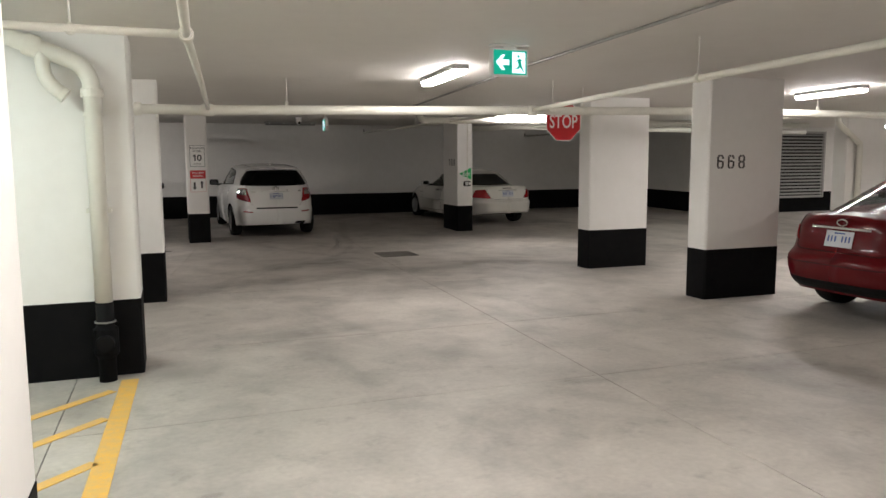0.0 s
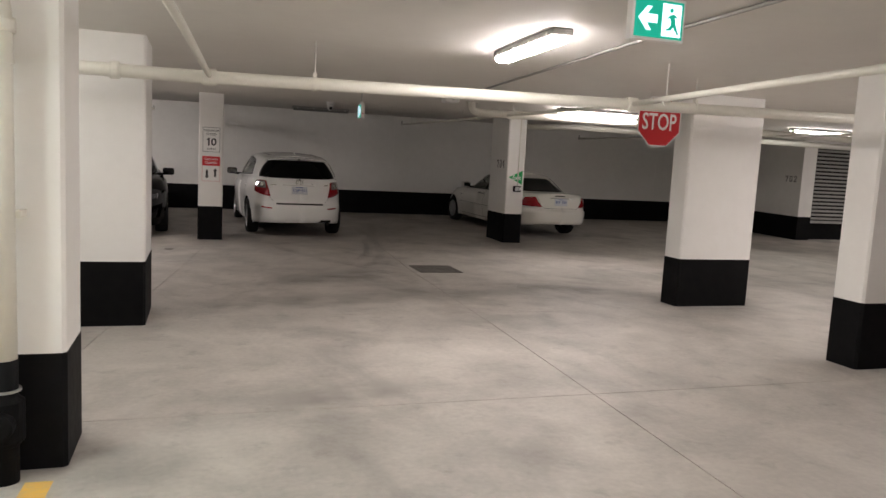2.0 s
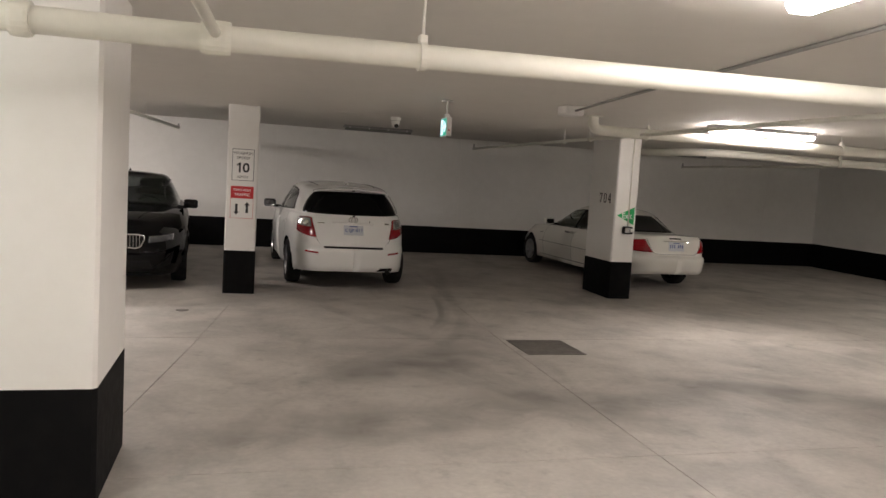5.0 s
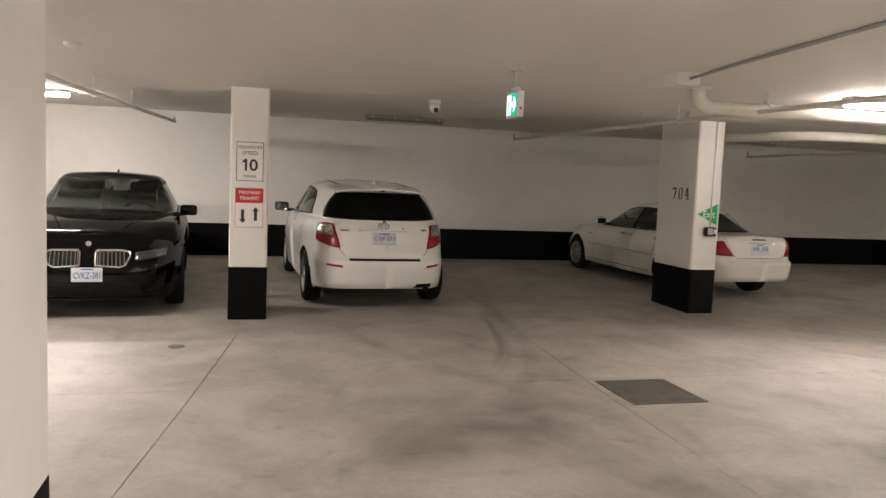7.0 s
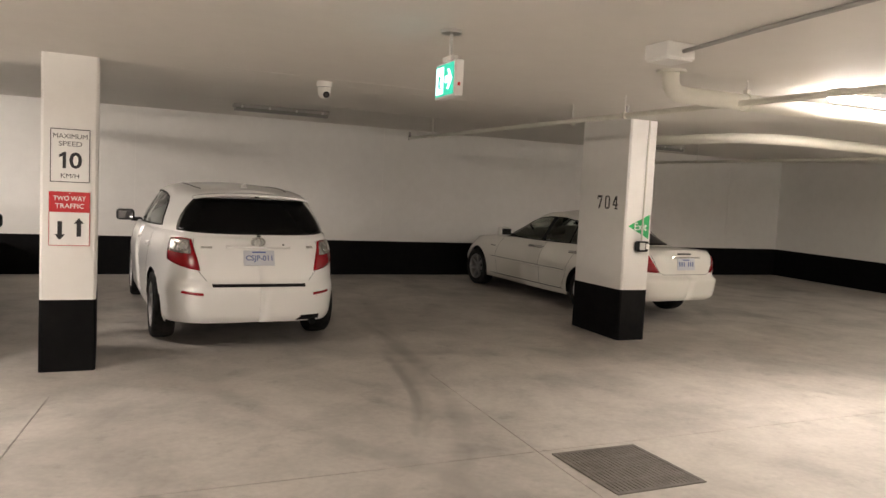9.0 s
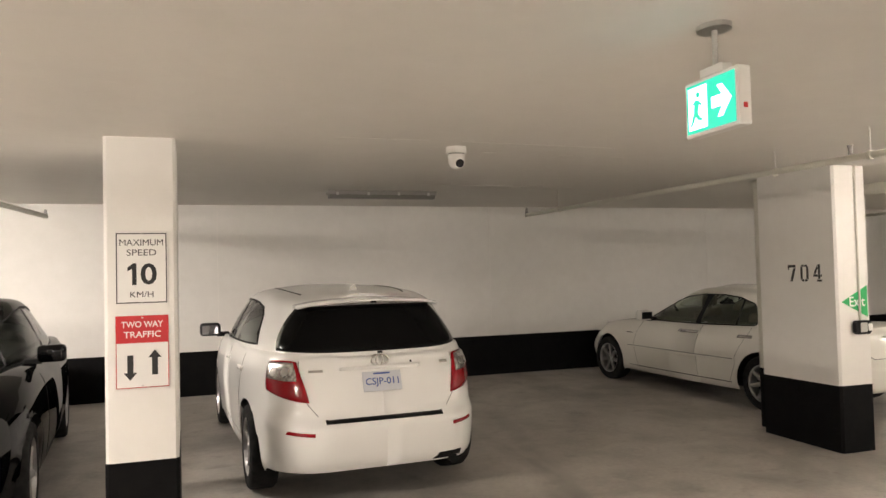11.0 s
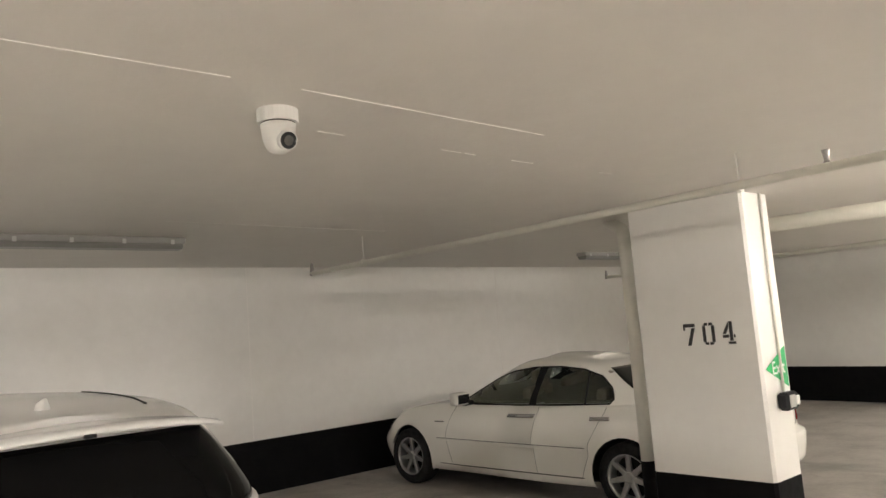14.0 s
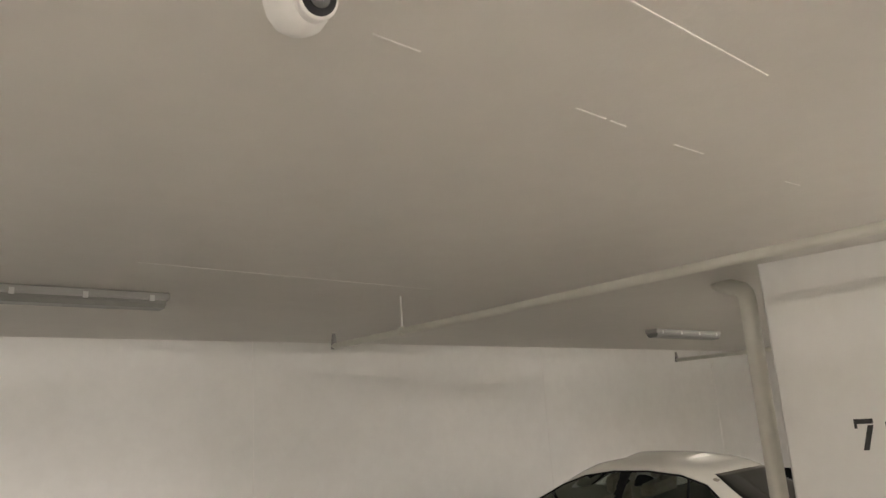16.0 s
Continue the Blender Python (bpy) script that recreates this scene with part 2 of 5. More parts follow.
def tube(bm, pts, r, seg=16, cap=True):
    """A round tube along a polyline, mitred at its bends."""
    pts = [Vector(p) for p in pts]
    rings = []
    n = len(pts)
    up = None
    for i, p in enumerate(pts):
        d = (pts[min(i + 1, n - 1)] - pts[max(i - 1, 0)]).normalized()
        if up is None:
            up = Vector((0, 0, 1)) if abs(d.z) < 0.9 else Vector((1, 0, 0))
        a = d.cross(up).normalized()
        up = a.cross(d).normalized()
        rr = r[i] if isinstance(r, (list, tuple)) else r
        rings.append([bm.verts.new(p + (a * math.cos(t) + up * math.sin(t)) * rr) for t in [2 * math.pi * j / seg for j in range(seg)]])
    for A, B in zip(rings, rings[1:]):
        for j in range(seg):
            bm.faces.new((A[j], A[(j + 1) % seg], B[(j + 1) % seg], B[j]))
    if cap:
        bm.faces.new(rings[0][::-1])
        bm.faces.new(rings[-1])
    bmesh.ops.recalc_face_normals(bm, faces=bm.faces[:])
    return bm


def TB(pts, r, seg=16):
    return tube(bmesh.new(), pts, r, seg)


def arc(center, p_from, p_to, n=6):
    """Points of a bend with its corner at center, from one straight to the next."""
    c, a, b = Vector(center), Vector(p_from), Vector(p_to)
    out = []
    for i in range(n + 1):
        t = i / n
        out.append(a * (1 - t) ** 2 + c * 2 * t * (1 - t) + b * t ** 2)
    return out


def prism(bm, pts2, depth, m):
    """A flat outline in x, z, thickened along y, placed by m."""
    fr = [bm.verts.new(m @ Vector((x, 0, z))) for x, z in pts2]
    bk = [bm.verts.new(m @ Vector((x, depth, z))) for x, z in pts2]
    bm.faces.new(fr)
    bm.faces.new(bk[::-1])
    k = len(pts2)
    for i in range(k):
        bm.faces.new((fr[i], bk[i], bk[(i + 1) % k], fr[(i + 1) % k]))
    bmesh.ops.recalc_face_normals(bm, faces=bm.faces[:])
    return bm


def letters(body, height, width=0.0, thick=0.002, bold=0.0, spacing=1.0):
    """Raised letters in the x, z plane, centred, facing -y."""
    cu = bpy.data.curves.new("lettering", "FONT")
    cu.body = body
    cu.size = 1.0
    cu.extrude = 0.5
    cu.offset = bold
    cu.space_character = spacing
    cu.resolution_u = 3
    ob = bpy.data.objects.new("lettering", cu)
    me = bpy.data.meshes.new_from_object(ob)
    bm = bmesh.new()
    bm.from_mesh(me)
    bpy.data.objects.remove(ob)
    bpy.data.meshes.remove(me)
    xs = [v.co.x for v in bm.verts]
    ys = [v.co.y for v in bm.verts]
    sy = height / (max(ys) - min(ys))
    sx = width / (max(xs) - min(xs)) if width else sy
    cx, cy = (max(xs) + min(xs)) / 2, (max(ys) + min(ys)) / 2
    for v in bm.verts:
        x, y, z = v.co
        v.co = ((x - cx) * sx, -z * thick, (y - cy) * sy)
    bmesh.ops.recalc_face_normals(bm, faces=bm.faces[:])
    return bm


def moved(bm, m):
    bmesh.ops.transform(bm, matrix=m, verts=bm.verts[:])
    return bm


# ---- floor, walls, ceiling ----
X0, X1, Y0, Y1 = -9.0, 21.0, -7.0, 20.2
YB = [Y0, -3.0, 0.0, 8.0, 9.9, 11.7, 13.2, 14.7, 17.5, Y1]


def sheet_z(zf, ya, yb):
    ys = sorted({ya, yb, *[y for y in YB if ya < y < yb]})
    return [(y, zf(y)) for y in ys]


def slab(x0, x1, ya, yb, zf, depth, slant=0.0):
    """A slab piece with its top following zf and its long joints slightly out of square."""
    bm = bmesh.new()
    prev = None
    first = None
    for y, z in sheet_z(zf, ya, yb):
        s = slant * (y - 4.0)
        row = [bm.verts.new((x0 + s if x0 > X0 else x0, y, z)), bm.verts.new((x1 + s if x1 < X1 else x1, y, z)), bm.verts.new((x1 + s if x1 < X1 else x1, y, z - depth)), bm.verts.new((x0 + s if x0 > X0 else x0, y, z - depth))]
        if prev:
            for i in range(4):
                bm.faces.new((prev[i], prev[(i + 1) % 4], row[(i + 1) % 4], row[i]))
        else:
            first = row
        prev = row
    bm.faces.new(first[::-1])
    bm.faces.new(prev)
    bmesh.ops.recalc_face_normals(bm, faces=bm.faces[:])
    return bm


floor = thing("floor", slab(X0, X1, Y0, Y1, lambda y: floor_z(y) - 0.012, 0.2), M_JOINT, "grey trowelled concrete garage slab with saw-cut joints", "floor", kind="structure")


def joint_x(k, y):
    """The long joints, each a little out of square."""
    if k == 0:
        return X0
    if k == 1:
        return -1.55 if y < 5.9 else -1.55 + 0.14 * (y - 5.9)
    if k == 2:
        return 2.0 + 0.046 * (y - 4.0)
    return (None, None, None, 7.4, 13.0, X1)[k]


def floor_piece(ka, kb, ya, yb):
    bm = bmesh.new()
    g = 0.0035
    prev = None
    for y, z in sheet_z(floor_z, ya + g, yb - g):
        a, b = joint_x(ka, y) + g, joint_x(kb, y) - g
        row = [bm.verts.new((a, y, z)), bm.verts.new((b, y, z)), bm.verts.new((b, y, z - 0.012)), bm.verts.new((a, y, z - 0.012))]
        if prev:
            for i in range(4):
                bm.faces.new((prev[i], prev[(i + 1) % 4], row[(i + 1) % 4], row[i]))
        else:
            bm.faces.new(row[::-1])
        prev = row
    bm.faces.new(prev)
    bmesh.ops.recalc_face_normals(bm, faces=bm.faces[:])
    return bm


GY = [Y0, -1.2, 3.98, 5.86, 8.55, 12.02, 13.9]
for ya, yb in zip(GY, GY[1:]):
    for k in range(5):
        part("floor_slab", floor_piece(k, k + 1, ya, yb), M_FLOOR, floor)
part("floor_slab", floor_piece(0, 5, GY[-1] - 0.007, Y1), M_FLOOR, floor)

thing("ceiling", slab(X0, X1, Y0, Y1, lambda y: ceil_z(y) + 0.25, 0.25), M_CEIL, "white painted concrete garage ceiling", "ceiling", kind="structure")

KICK = 0.575


def wall(name, x0, x1, y0, y1, faces, label="white painted concrete wall with a black base"):
    """A wall block, with black base paint on the sides that are seen."""
    w = thing(name, BX(x0, x1, y0, y1, -0.3, 2.9), M_WALL, label, "wall", kind="structure")
    for side in faces:
        bm = bmesh.new()
        t = 0.004
        if side == "s":
            z = floor_z(y0)
            box(bm, x0, x1, y0 - t, y0 + 0.01, z - 0.1, z + KICK)
        elif side == "n":
            z = floor_z(y1)
            box(bm, x0, x1, y1 - 0.01, y1 + t, z - 0.1, z + KICK)
        else:
            xa, xb = (x0 - t, x0 + 0.01) if side == "w" else (x1 - 0.01, x1 + t)
            rows = [(y, floor_z(y)) for y, _ in sheet_z(floor_z, y0, y1)]
            vs = [[bm.verts.new((x, y, zz)) for x, zz in ((xa, z - 0.1), (xb, z - 0.1), (xb, z + KICK), (xa, z + KICK))] for y, z in rows]
            for A, B in zip(vs, vs[1:]):
                for i in range(4):
                    bm.faces.new((A[i], A[(i + 1) % 4], B[(i + 1) % 4], B[i]))
            bm.faces.new(vs[0][::-1])
            bm.faces.new(vs[-1])
            bmesh.ops.recalc_face_normals(bm, faces=bm.faces[:])
        part("base_paint", bm, M_BLACK, w, "black painted wall base")
    return w


wn = wall("wall_north", X0, 13.5, Y1, Y1 + 0.3, "s")
for sx in (-3.6, 0.3, 4.19, 8.1, 12.0):
    part("form_seam", BX(sx - 0.004, sx + 0.004, Y1 - 0.0035, Y1 + 0.001, floor_z(Y1) + KICK, ceil_z(Y1)), M_CRACK, wn, "vertical formwork seam under paint")
we = wall("wall_east", 13.5, 13.9, 16.2, Y1 + 0.3, "ws")
wall("wall_northeast", 13.9, X1, 16.45, 16.75, "s")
wall("wall_far_east", X1, X1 + 0.3, Y0, 16.75, "w")
wall("wall_west", X0 - 0.3, X0, Y0, Y1 + 0.3, "e")
wall("wall_south", X0, X1, Y0 - 0.3, Y0, "n")


STROKES = {
    "0": [((0, 0.12), (0.26, 0.12), (0.26, 0.88), (0, 0.88)), ((0.74, 0.12), (1, 0.12), (1, 0.88), (0.74, 0.88)), ((0.08, 0.9), (0.45, 0.86), (0.45, 1), (0.22, 1)), ((0.55, 0.86), (0.92, 0.9), (0.78, 1), (0.55, 1)), ((0.22, 0), (0.45, 0), (0.45, 0.14), (0.08, 0.1)), ((0.55, 0), (0.78, 0), (0.92, 0.1), (0.55, 0.14))],
    "7": [((0, 0.84), (1, 0.84), (1, 1), (0, 1)), ((0, 0.70), (0.15, 0.70), (0.15, 0.84), (0, 0.84)), ((0.26, 0), (0.56, 0), (1, 0.80), (0.70, 0.80))],
    "4": [((0.56, 0.14), (0.82, 0.14), (0.82, 1), (0.56, 1)), ((0, 0.28), (0.50, 0.28), (0.50, 0.42), (0, 0.42)), ((0, 0.45), (0.28, 0.45), (0.52, 0.74), (0.52, 1)), ((0.87, 0.28), (1, 0.28), (1, 0.42), (0.87, 0.42)), ((0.42, 0), (1, 0), (1, 0.11), (0.42, 0.11))],
    "2": [((0, 0.64), (0.26, 0.64), (0.26, 0.86), (0, 0.86)), ((0.1, 0.88), (0.9, 0.88), (0.78, 1), (0.22, 1)), ((0.74, 0.58), (1, 0.58), (1, 0.86), (0.74, 0.86)), ((0, 0.18), (0.32, 0.18), (1, 0.54), (0.74, 0.54)), ((0, 0), (1, 0), (1, 0.15), (0, 0.15))],
}
STROKES["8"] = STROKES["0"][2:] + [((x, z), (x + 0.26, z), (x + 0.26, z + 0.33), (x, z + 0.33)) for x in (0, 0.74) for z in (0.12, 0.55)] + [((0.16, 0.42), (0.46, 0.42), (0.46, 0.58), (0.16, 0.58)), ((0.54, 0.42), (0.84, 0.42), (0.84, 0.58), (0.54, 0.58))]
STROKES["6"] = [q for i, q in enumerate(STROKES["0"]) if i != 1] + [((0.74, 0.12), (1, 0.12), (1, 0.54), (0.74, 0.54)), ((0.74, 0.72), (1, 0.72), (1, 0.88), (0.74, 0.88)), ((0.29, 0.47), (0.71, 0.47), (0.71, 0.60), (0.29, 0.60))]


def stencil(parent, number, m, label):
    """Stencilled numerals, each of sprayed strokes with bridges between them."""
    w, h, step = 0.09, 0.15, 0.145
    for k, ch in enumerate(number):
        x0 = (k - (len(number) - 1) / 2) * step - w / 2
        bm = bmesh.new()
        for q in STROKES[ch]:
            prism(bm, [(x0 + a * w, (b - 0.5) * h) for a, b in q], 0.003, m @ Matrix.Translation((0, -0.0015, 0)))
        part("numeral", bm, M_STENCIL, parent, label)


def column(x0, x1, y0, y1, label, number="", face=""):
    z0 = floor_z((y0 + y1) / 2)
    c = thing("column", BX(x0, x1, y0, y1, z0 - 0.05, ceil_z(y0) + 0.05, bev=0.018), M_COL, label, "column", group="concrete columns", kind="structure")
    t = 0.003
    part("base_paint", BX(x0 - t, x1 + t, y0 - t, y1 + t, z0 - 0.04, z0 + KICK, bev=0.02), M_BLACK, c, "black painted column base")
    if number:
        m = pose((x0 + x1) / 2, y0, 1.525) if face == "s" else pose(x0, (y0 + y1) / 2 - 0.108, 1.525, 0, 0, -90)
        if number == "668":
            m = pose(4.965, y0, 1.525)
        stencil(c, number, m, "black stencilled numeral of " + number)
    return c


stencil(we, "702", pose(13.5, 16.55, 1.52, 0, 0, -90), "black stencilled numeral of 702")
C_LABEL = "white painted concrete column with black base"
col704 = column(5.1, 5.465, 14.8, 15.70, C_LABEL + " numbered 704", "704", "w")
col10 = column(-0.545, -0.15, 14.585, 15.5, C_LABEL + " carrying traffic signs")
column(4.765, 5.755, 8.718, 9.035, C_LABEL + " behind the stop sign")
column(4.66, 5.685, 6.102, 6.42, C_LABEL + " numbered 668", "668", "s")
column(-1.95, -0.95, 8.22, 9.06, C_LABEL + " under the water pipe")
column(-2.15, -1.1, 5.24, 5.70, C_LABEL + " with a drain pipe")
column(-2.3, -1.3, 0.9, 1.98, C_LABEL + " beside the yellow hatching")
column(11.53, 12.54, 10.45, 10.77, C_LABEL + " beyond the red car")

# ---- louvred shutter beside the east wall ----
sh = thing("louvred_shutter", None, None, "grey aluminium louvred shutter set in the wall", "shutter")
LX0, LX1, LY = 14.05, 17.3, 16.44
part("backing", BX(LX0, LX1, LY - 0.012, LY, 0.5, 2.3), M_PIT, sh)
for x0, x1, z0, z1 in ((LX0 - 0.06, LX0, 0.44, 2.36), (LX1, LX1 + 0.06, 0.44, 2.36), (LX0, LX1, 2.3, 2.36), (LX0, LX1, 0.44, 0.5)):
    part("shutter_frame", BX(x0, x1, LY - 0.09, LY, z0, z1, bev=0.005), M_LOUVRE, sh)
slat_mesh = mesh(moved(BX(LX0, LX1, -0.036, 0.036, -0.006, 0.006), pose(0, 0, 0, 38)), "slat", M_LOUVRE)
for i in range(19):
    s = new("slat", slat_mesh)
    s.parent = sh
    s.location = (0, LY - 0.055, 0.56 + i * 0.094)

# ---- pipes ----


def hanger(name_parent, x, y, z, r, collar=True):
    bm = bmesh.new()
    tube(bm, [(x, y, z), (x, y, ceil_z(y) + 0.01)], 0.006, 8)
    part("hanger_rod", bm, M_ROD, name_parent)
    if collar:
        bm = bmesh.new()
        tube(bm, [(x - 0.014, y, z), (x + 0.014, y, z)], r + 0.008, 20)
        box(bm, x - 0.016, x + 0.016, y - 0.02, y + 0.02, z + r, z + r + 0.035)
        part("hanger_clamp", bm, M_PIPE, name_parent)


def coupling(parent, p, d, r, length=0.07):
    p, d = Vector(p), Vector(d).normalized()
    part("coupling", TB([p - d * length / 2, p - d * length / 2 * 0.6, p + d * length / 2 * 0.6, p + d * length / 2], [r + 0.012, r + 0.016, r + 0.016, r + 0.012], 20), M_PIPE, parent, smooth=False)


MY, MZ, MR = 7.65, 2.11, 0.051


def main_z(x):
    return 2.088 + 0.0155 * (max(-0.6, min(x, 6.0)) + 0.6)


mp = thing("water_main_pipe", TB([(-8.9, MY + 0.05, main_z(-8.9)), (-0.6, MY, main_z(-0.6)), (6.0, MY, main_z(6.0)), (20.9, MY - 0.1, main_z(20.0))], MR, 20), M_PIPE, "cream painted sprinkler main pipe hung under the ceiling", "pipe", smooth=True)
for x in (-3.2, 0.36, 4.0, 7.8, 11.5):
    hanger(mp, x, MY, main_z(x), MR)
for x in (-1.13, 6.2):
    coupling(mp, (x, MY, main_z(x)), (1, 0, 0), MR)
coupling(mp, (-0.455, MY, main_z(-0.455)), (1, 0, 0), MR, 0.11)
coupling(mp, (3.3, MY, main_z(3.3)), (1, 0, 0), MR, 0.11)


def branch(label, pts, r, hang=()):
    p = thing("branch_pipe", TB(pts, r, 14), M_PIPE, label, "pipe", group="sprinkler branch pipes", smooth=True)
    for x, y, z in hang:
        part("hanger_rod", TB([(x, y, z), (x, y, ceil_z(y) + 0.01)], 0.005, 8), M_ROD, p)
        part("hanger_clamp", TB([(x, y - 0.012, z), (x, y + 0.012, z)], r + 0.008, 14), M_PIPE, p)
    return p


bl = branch("cream painted branch pipe running off the main", [(-0.455, MY - 0.03, 2.10), (-0.60, 5.44, 2.13), (-0.76, 3.2, 2.14), (-1.0, -3.0, 2.15)], 0.021, [(-0.82, 1.6, 2.14)])
coupling(bl, (-0.76, 3.2, 2.14), (0.07, 1, 0), 0.020, 0.07)
branch("cream painted branch pipe crossing to the columns", [(-0.76, 3.2, 2.14), (-6.0, 3.2, 2.15)], 0.019, [(-1.25, 3.2, 2.14)])
branch("cream painted branch pipe over the stop line", [(3.3, MY - 0.03, 2.155), (2.97, 5.6, 2.14), (2.66, 2.4, 2.14), (2.3, -3.0, 2.15)], 0.026, [(3.2, 6.95, 2.13), (2.8, 4.0, 2.14)])
bp = branch("thin cream branch pipe passing a column head", [(4.0, MY + 0.03, 2.165), (4.0, 8.6, 2.25), (3.96, 11.0, 2.26), (3.86, 18.2, 2.29)], 0.022, [(3.87, 17.4, 2.288), (3.92, 13.4, 2.27), (3.93, 14.2, 2.27)])
part("sprinkler_head", TB([(3.86, 18.2, 2.27), (3.86, 18.2, 2.38)], [0.024, 0.012], 10), M_PIPE_G, bp)
bq = branch("thin grey branch pipe over the black car", [(-2.3, 9.0, 2.26), (-2.05, 12.4, 2.27), (-1.46, 18.5, 2.29)], 0.024, [(-1.85, 14.6, 2.275), (-1.7, 16.0, 2.28)])
part("sprinkler_head", TB([(-1.46, 18.5, 2.27), (-1.46, 18.5, 2.36)], [0.026, 0.012], 10), M_PIPE_G, bq)

dp = thing("drain_pipe", TB([(3.38, 12.23, 2.46)] + arc((3.38, 12.23, 2.285), (3.38, 12.23, 2.39), (3.50, 12.225, 2.285)) + [(12.0, 11.88, 2.262)], 0.058, 18), M_PIPE, "white plastic drain pipe turning down from the ceiling", "pipe", smooth=True)
part("ceiling_flange", TB([(3.38, 12.23, 2.425), (3.38, 12.23, 2.445)], 0.10, 20), M_PIPE, dp)
for x in (4.05, 6.6, 9.2):
    hanger(dp, x, 12.23 - (x - 3.4) * 0.041, 2.283, 0.058)
dq = thing("drain_pipe", TB([(5.84, 15.95, 2.50), (5.842, 15.93, 2.38), (5.845, 15.86, 2.31), (5.9, 15.0, 2.28)] + arc((5.95, 13.75, 2.26), (5.91, 14.4, 2.27), (6.7, 13.72, 2.25)) + [(13.5, 13.4, 2.2)], 0.055, 18), M_PIPE, "long cream drain pipe behind the columns", "pipe", smooth=True)
for x in (8.0, 11.0):
    hanger(dq, x, 13.62, 2.235, 0.055)
bf = branch("thin cream branch pipe ending near the far wall", [(8.95, MY + 0.03, 2.19), (8.93, 8.6, 2.24), (8.8, 13.0, 2.24), (8.62, 18.6, 2.25)], 0.022, [(8.65, 17.6, 2.25), (8.8, 13.2, 2.24)])
part("sprinkler_head", TB([(8.62, 18.6, 2.23), (8.62, 18.6, 2.34)], [0.024, 0.012], 10), M_PIPE_G, bf)

# pipe stack on the column with the black base
st = thing("drain_pipe", TB([(-2.05, 5.04, 2.45), (-1.75, 5.08, 2.345), (-1.56, 5.10, 2.275)] + arc((-1.335, 5.12, 2.205), (-1.50, 5.11, 2.255), (-1.335, 5.12, 2.06)) + [(-1.335, 5.12, 0.56)], 0.058, 20), M_PIPE, "white painted drain stack with a black foot", "pipe", smooth=True)
part("stack_foot", TB([(-1.335, 5.12, 0.57), (-1.335, 5.12, -0.01)], 0.060, 20), M_BLACK, st, "black painted lower pipe", smooth=True)
part("cleanout_tee", TB([(-1.335, 5.12, 0.40), (-1.335, 5.12, 0.38), (-1.335, 5.12, 0.20), (-1.335, 5.12, 0.17)], [0.06, 0.085, 0.085, 0.06], 20), M_BLACK, st, "black cleanout fitting")
part("cleanout_cap", TB([(-1.335, 5.06, 0.29), (-1.335, 4.99, 0.29), (-1.335, 4.985, 0.29)], [0.062, 0.062, 0.05], 18), M_BLACK, st)
part("clamp_band", TB([(-1.335, 5.12, 0.425), (-1.335, 5.12, 0.435)], 0.072, 20), M_PIPE_G, st)
coupling(st, (-1.335, 5.12, 2.02), (0, 0, 1), 0.058, 0.06)
coupling(st, (-1.68, 5.09, 2.318), (1, 0.1, -0.36), 0.058, 0.09)
part("side_branch", TB([(-1.63, 5.09, 2.30), (-1.62, 5.085, 2.20)] + arc((-1.61, 5.08, 2.10), (-1.615, 5.08, 2.15), (-1.55, 5.08, 2.04)) + [(-1.50, 5.08, 2.0)], 0.047, 16), M_PIPE, st, smooth=True)
part("cleanout_plug", TB([(-1.515, 5.08, 2.012), (-1.49, 5.08, 1.992)], 0.054, 16), M_PIPE, st)
part("clamp_band", TB([(-1.335, 5.12, 1.86), (-1.335, 5.12, 1.875)], 0.066, 20), M_PIPE, st)
part("wall_bracket", BX(-1.415, -1.255, 5.12, 5.24, 1.2, 1.23), M_PIPE, st)

# downpipe on the numbered column
dn = thing("downpipe", TB([(5.30, 15.885, 0.0), (5.30, 15.885, 2.26)] + arc((5.30, 15.885, 2.37), (5.30, 15.885, 2.28), (5.38, 15.965, 2.39)) + [(5.55, 16.2, 2.48)], 0.05, 18), M_PIPE, "white painted downpipe at the column corner", "pipe", smooth=True)
part("stack_foot", TB([(5.30, 15.885, 0.0), (5.30, 15.885, KICK + 0.02)], 0.052, 18), M_BLACK, dn, "black painted lower pipe", smooth=True)

# elbow pipe on the far column
fe = thing("drain_pipe", TB([(11.2, 10.38, 2.44), (11.2, 10.38, 2.38)] + arc((11.2, 10.38, 2.2), (11.2, 10.38, 2.3), (11.45, 10.38, 2.08)) + [(11.75, 10.38, 1.88)] + arc((11.8, 10.38, 1.84), (11.77, 10.38, 1.87), (11.8, 10.38, 1.78)) + [(11.8, 10.38, 0.0)], 0.055, 16), M_PIPE, "white drain pipe bending down a far column", "pipe", smooth=True)

# conduits
cd = thing("electrical_conduit", TB([(2.02, 0.0, 2.425), (2.10, 3.0, 2.425), (2.29, 5.6, 2.425), (2.86, 11.0, 2.425), (2.86, 11.3, 2.41), (2.83, 11.5, 2.39)], 0.012, 10), M_PIPE_G, "grey steel conduit along the ceiling", "conduit", smooth=True)
jb = thing("junction_box", BX(2.72, 2.92, 11.5, 11.70, 2.35, 2.441, bev=0.008), M_PLASTIC_W, "white painted junction box on the ceiling", "box")
part("cover", BX(2.73, 2.91, 11.51, 11.69, 2.343, 2.35, bev=0.002), M_PLASTIC_W, jb)

# ---- strip lamps, some unseen and added for their light ----


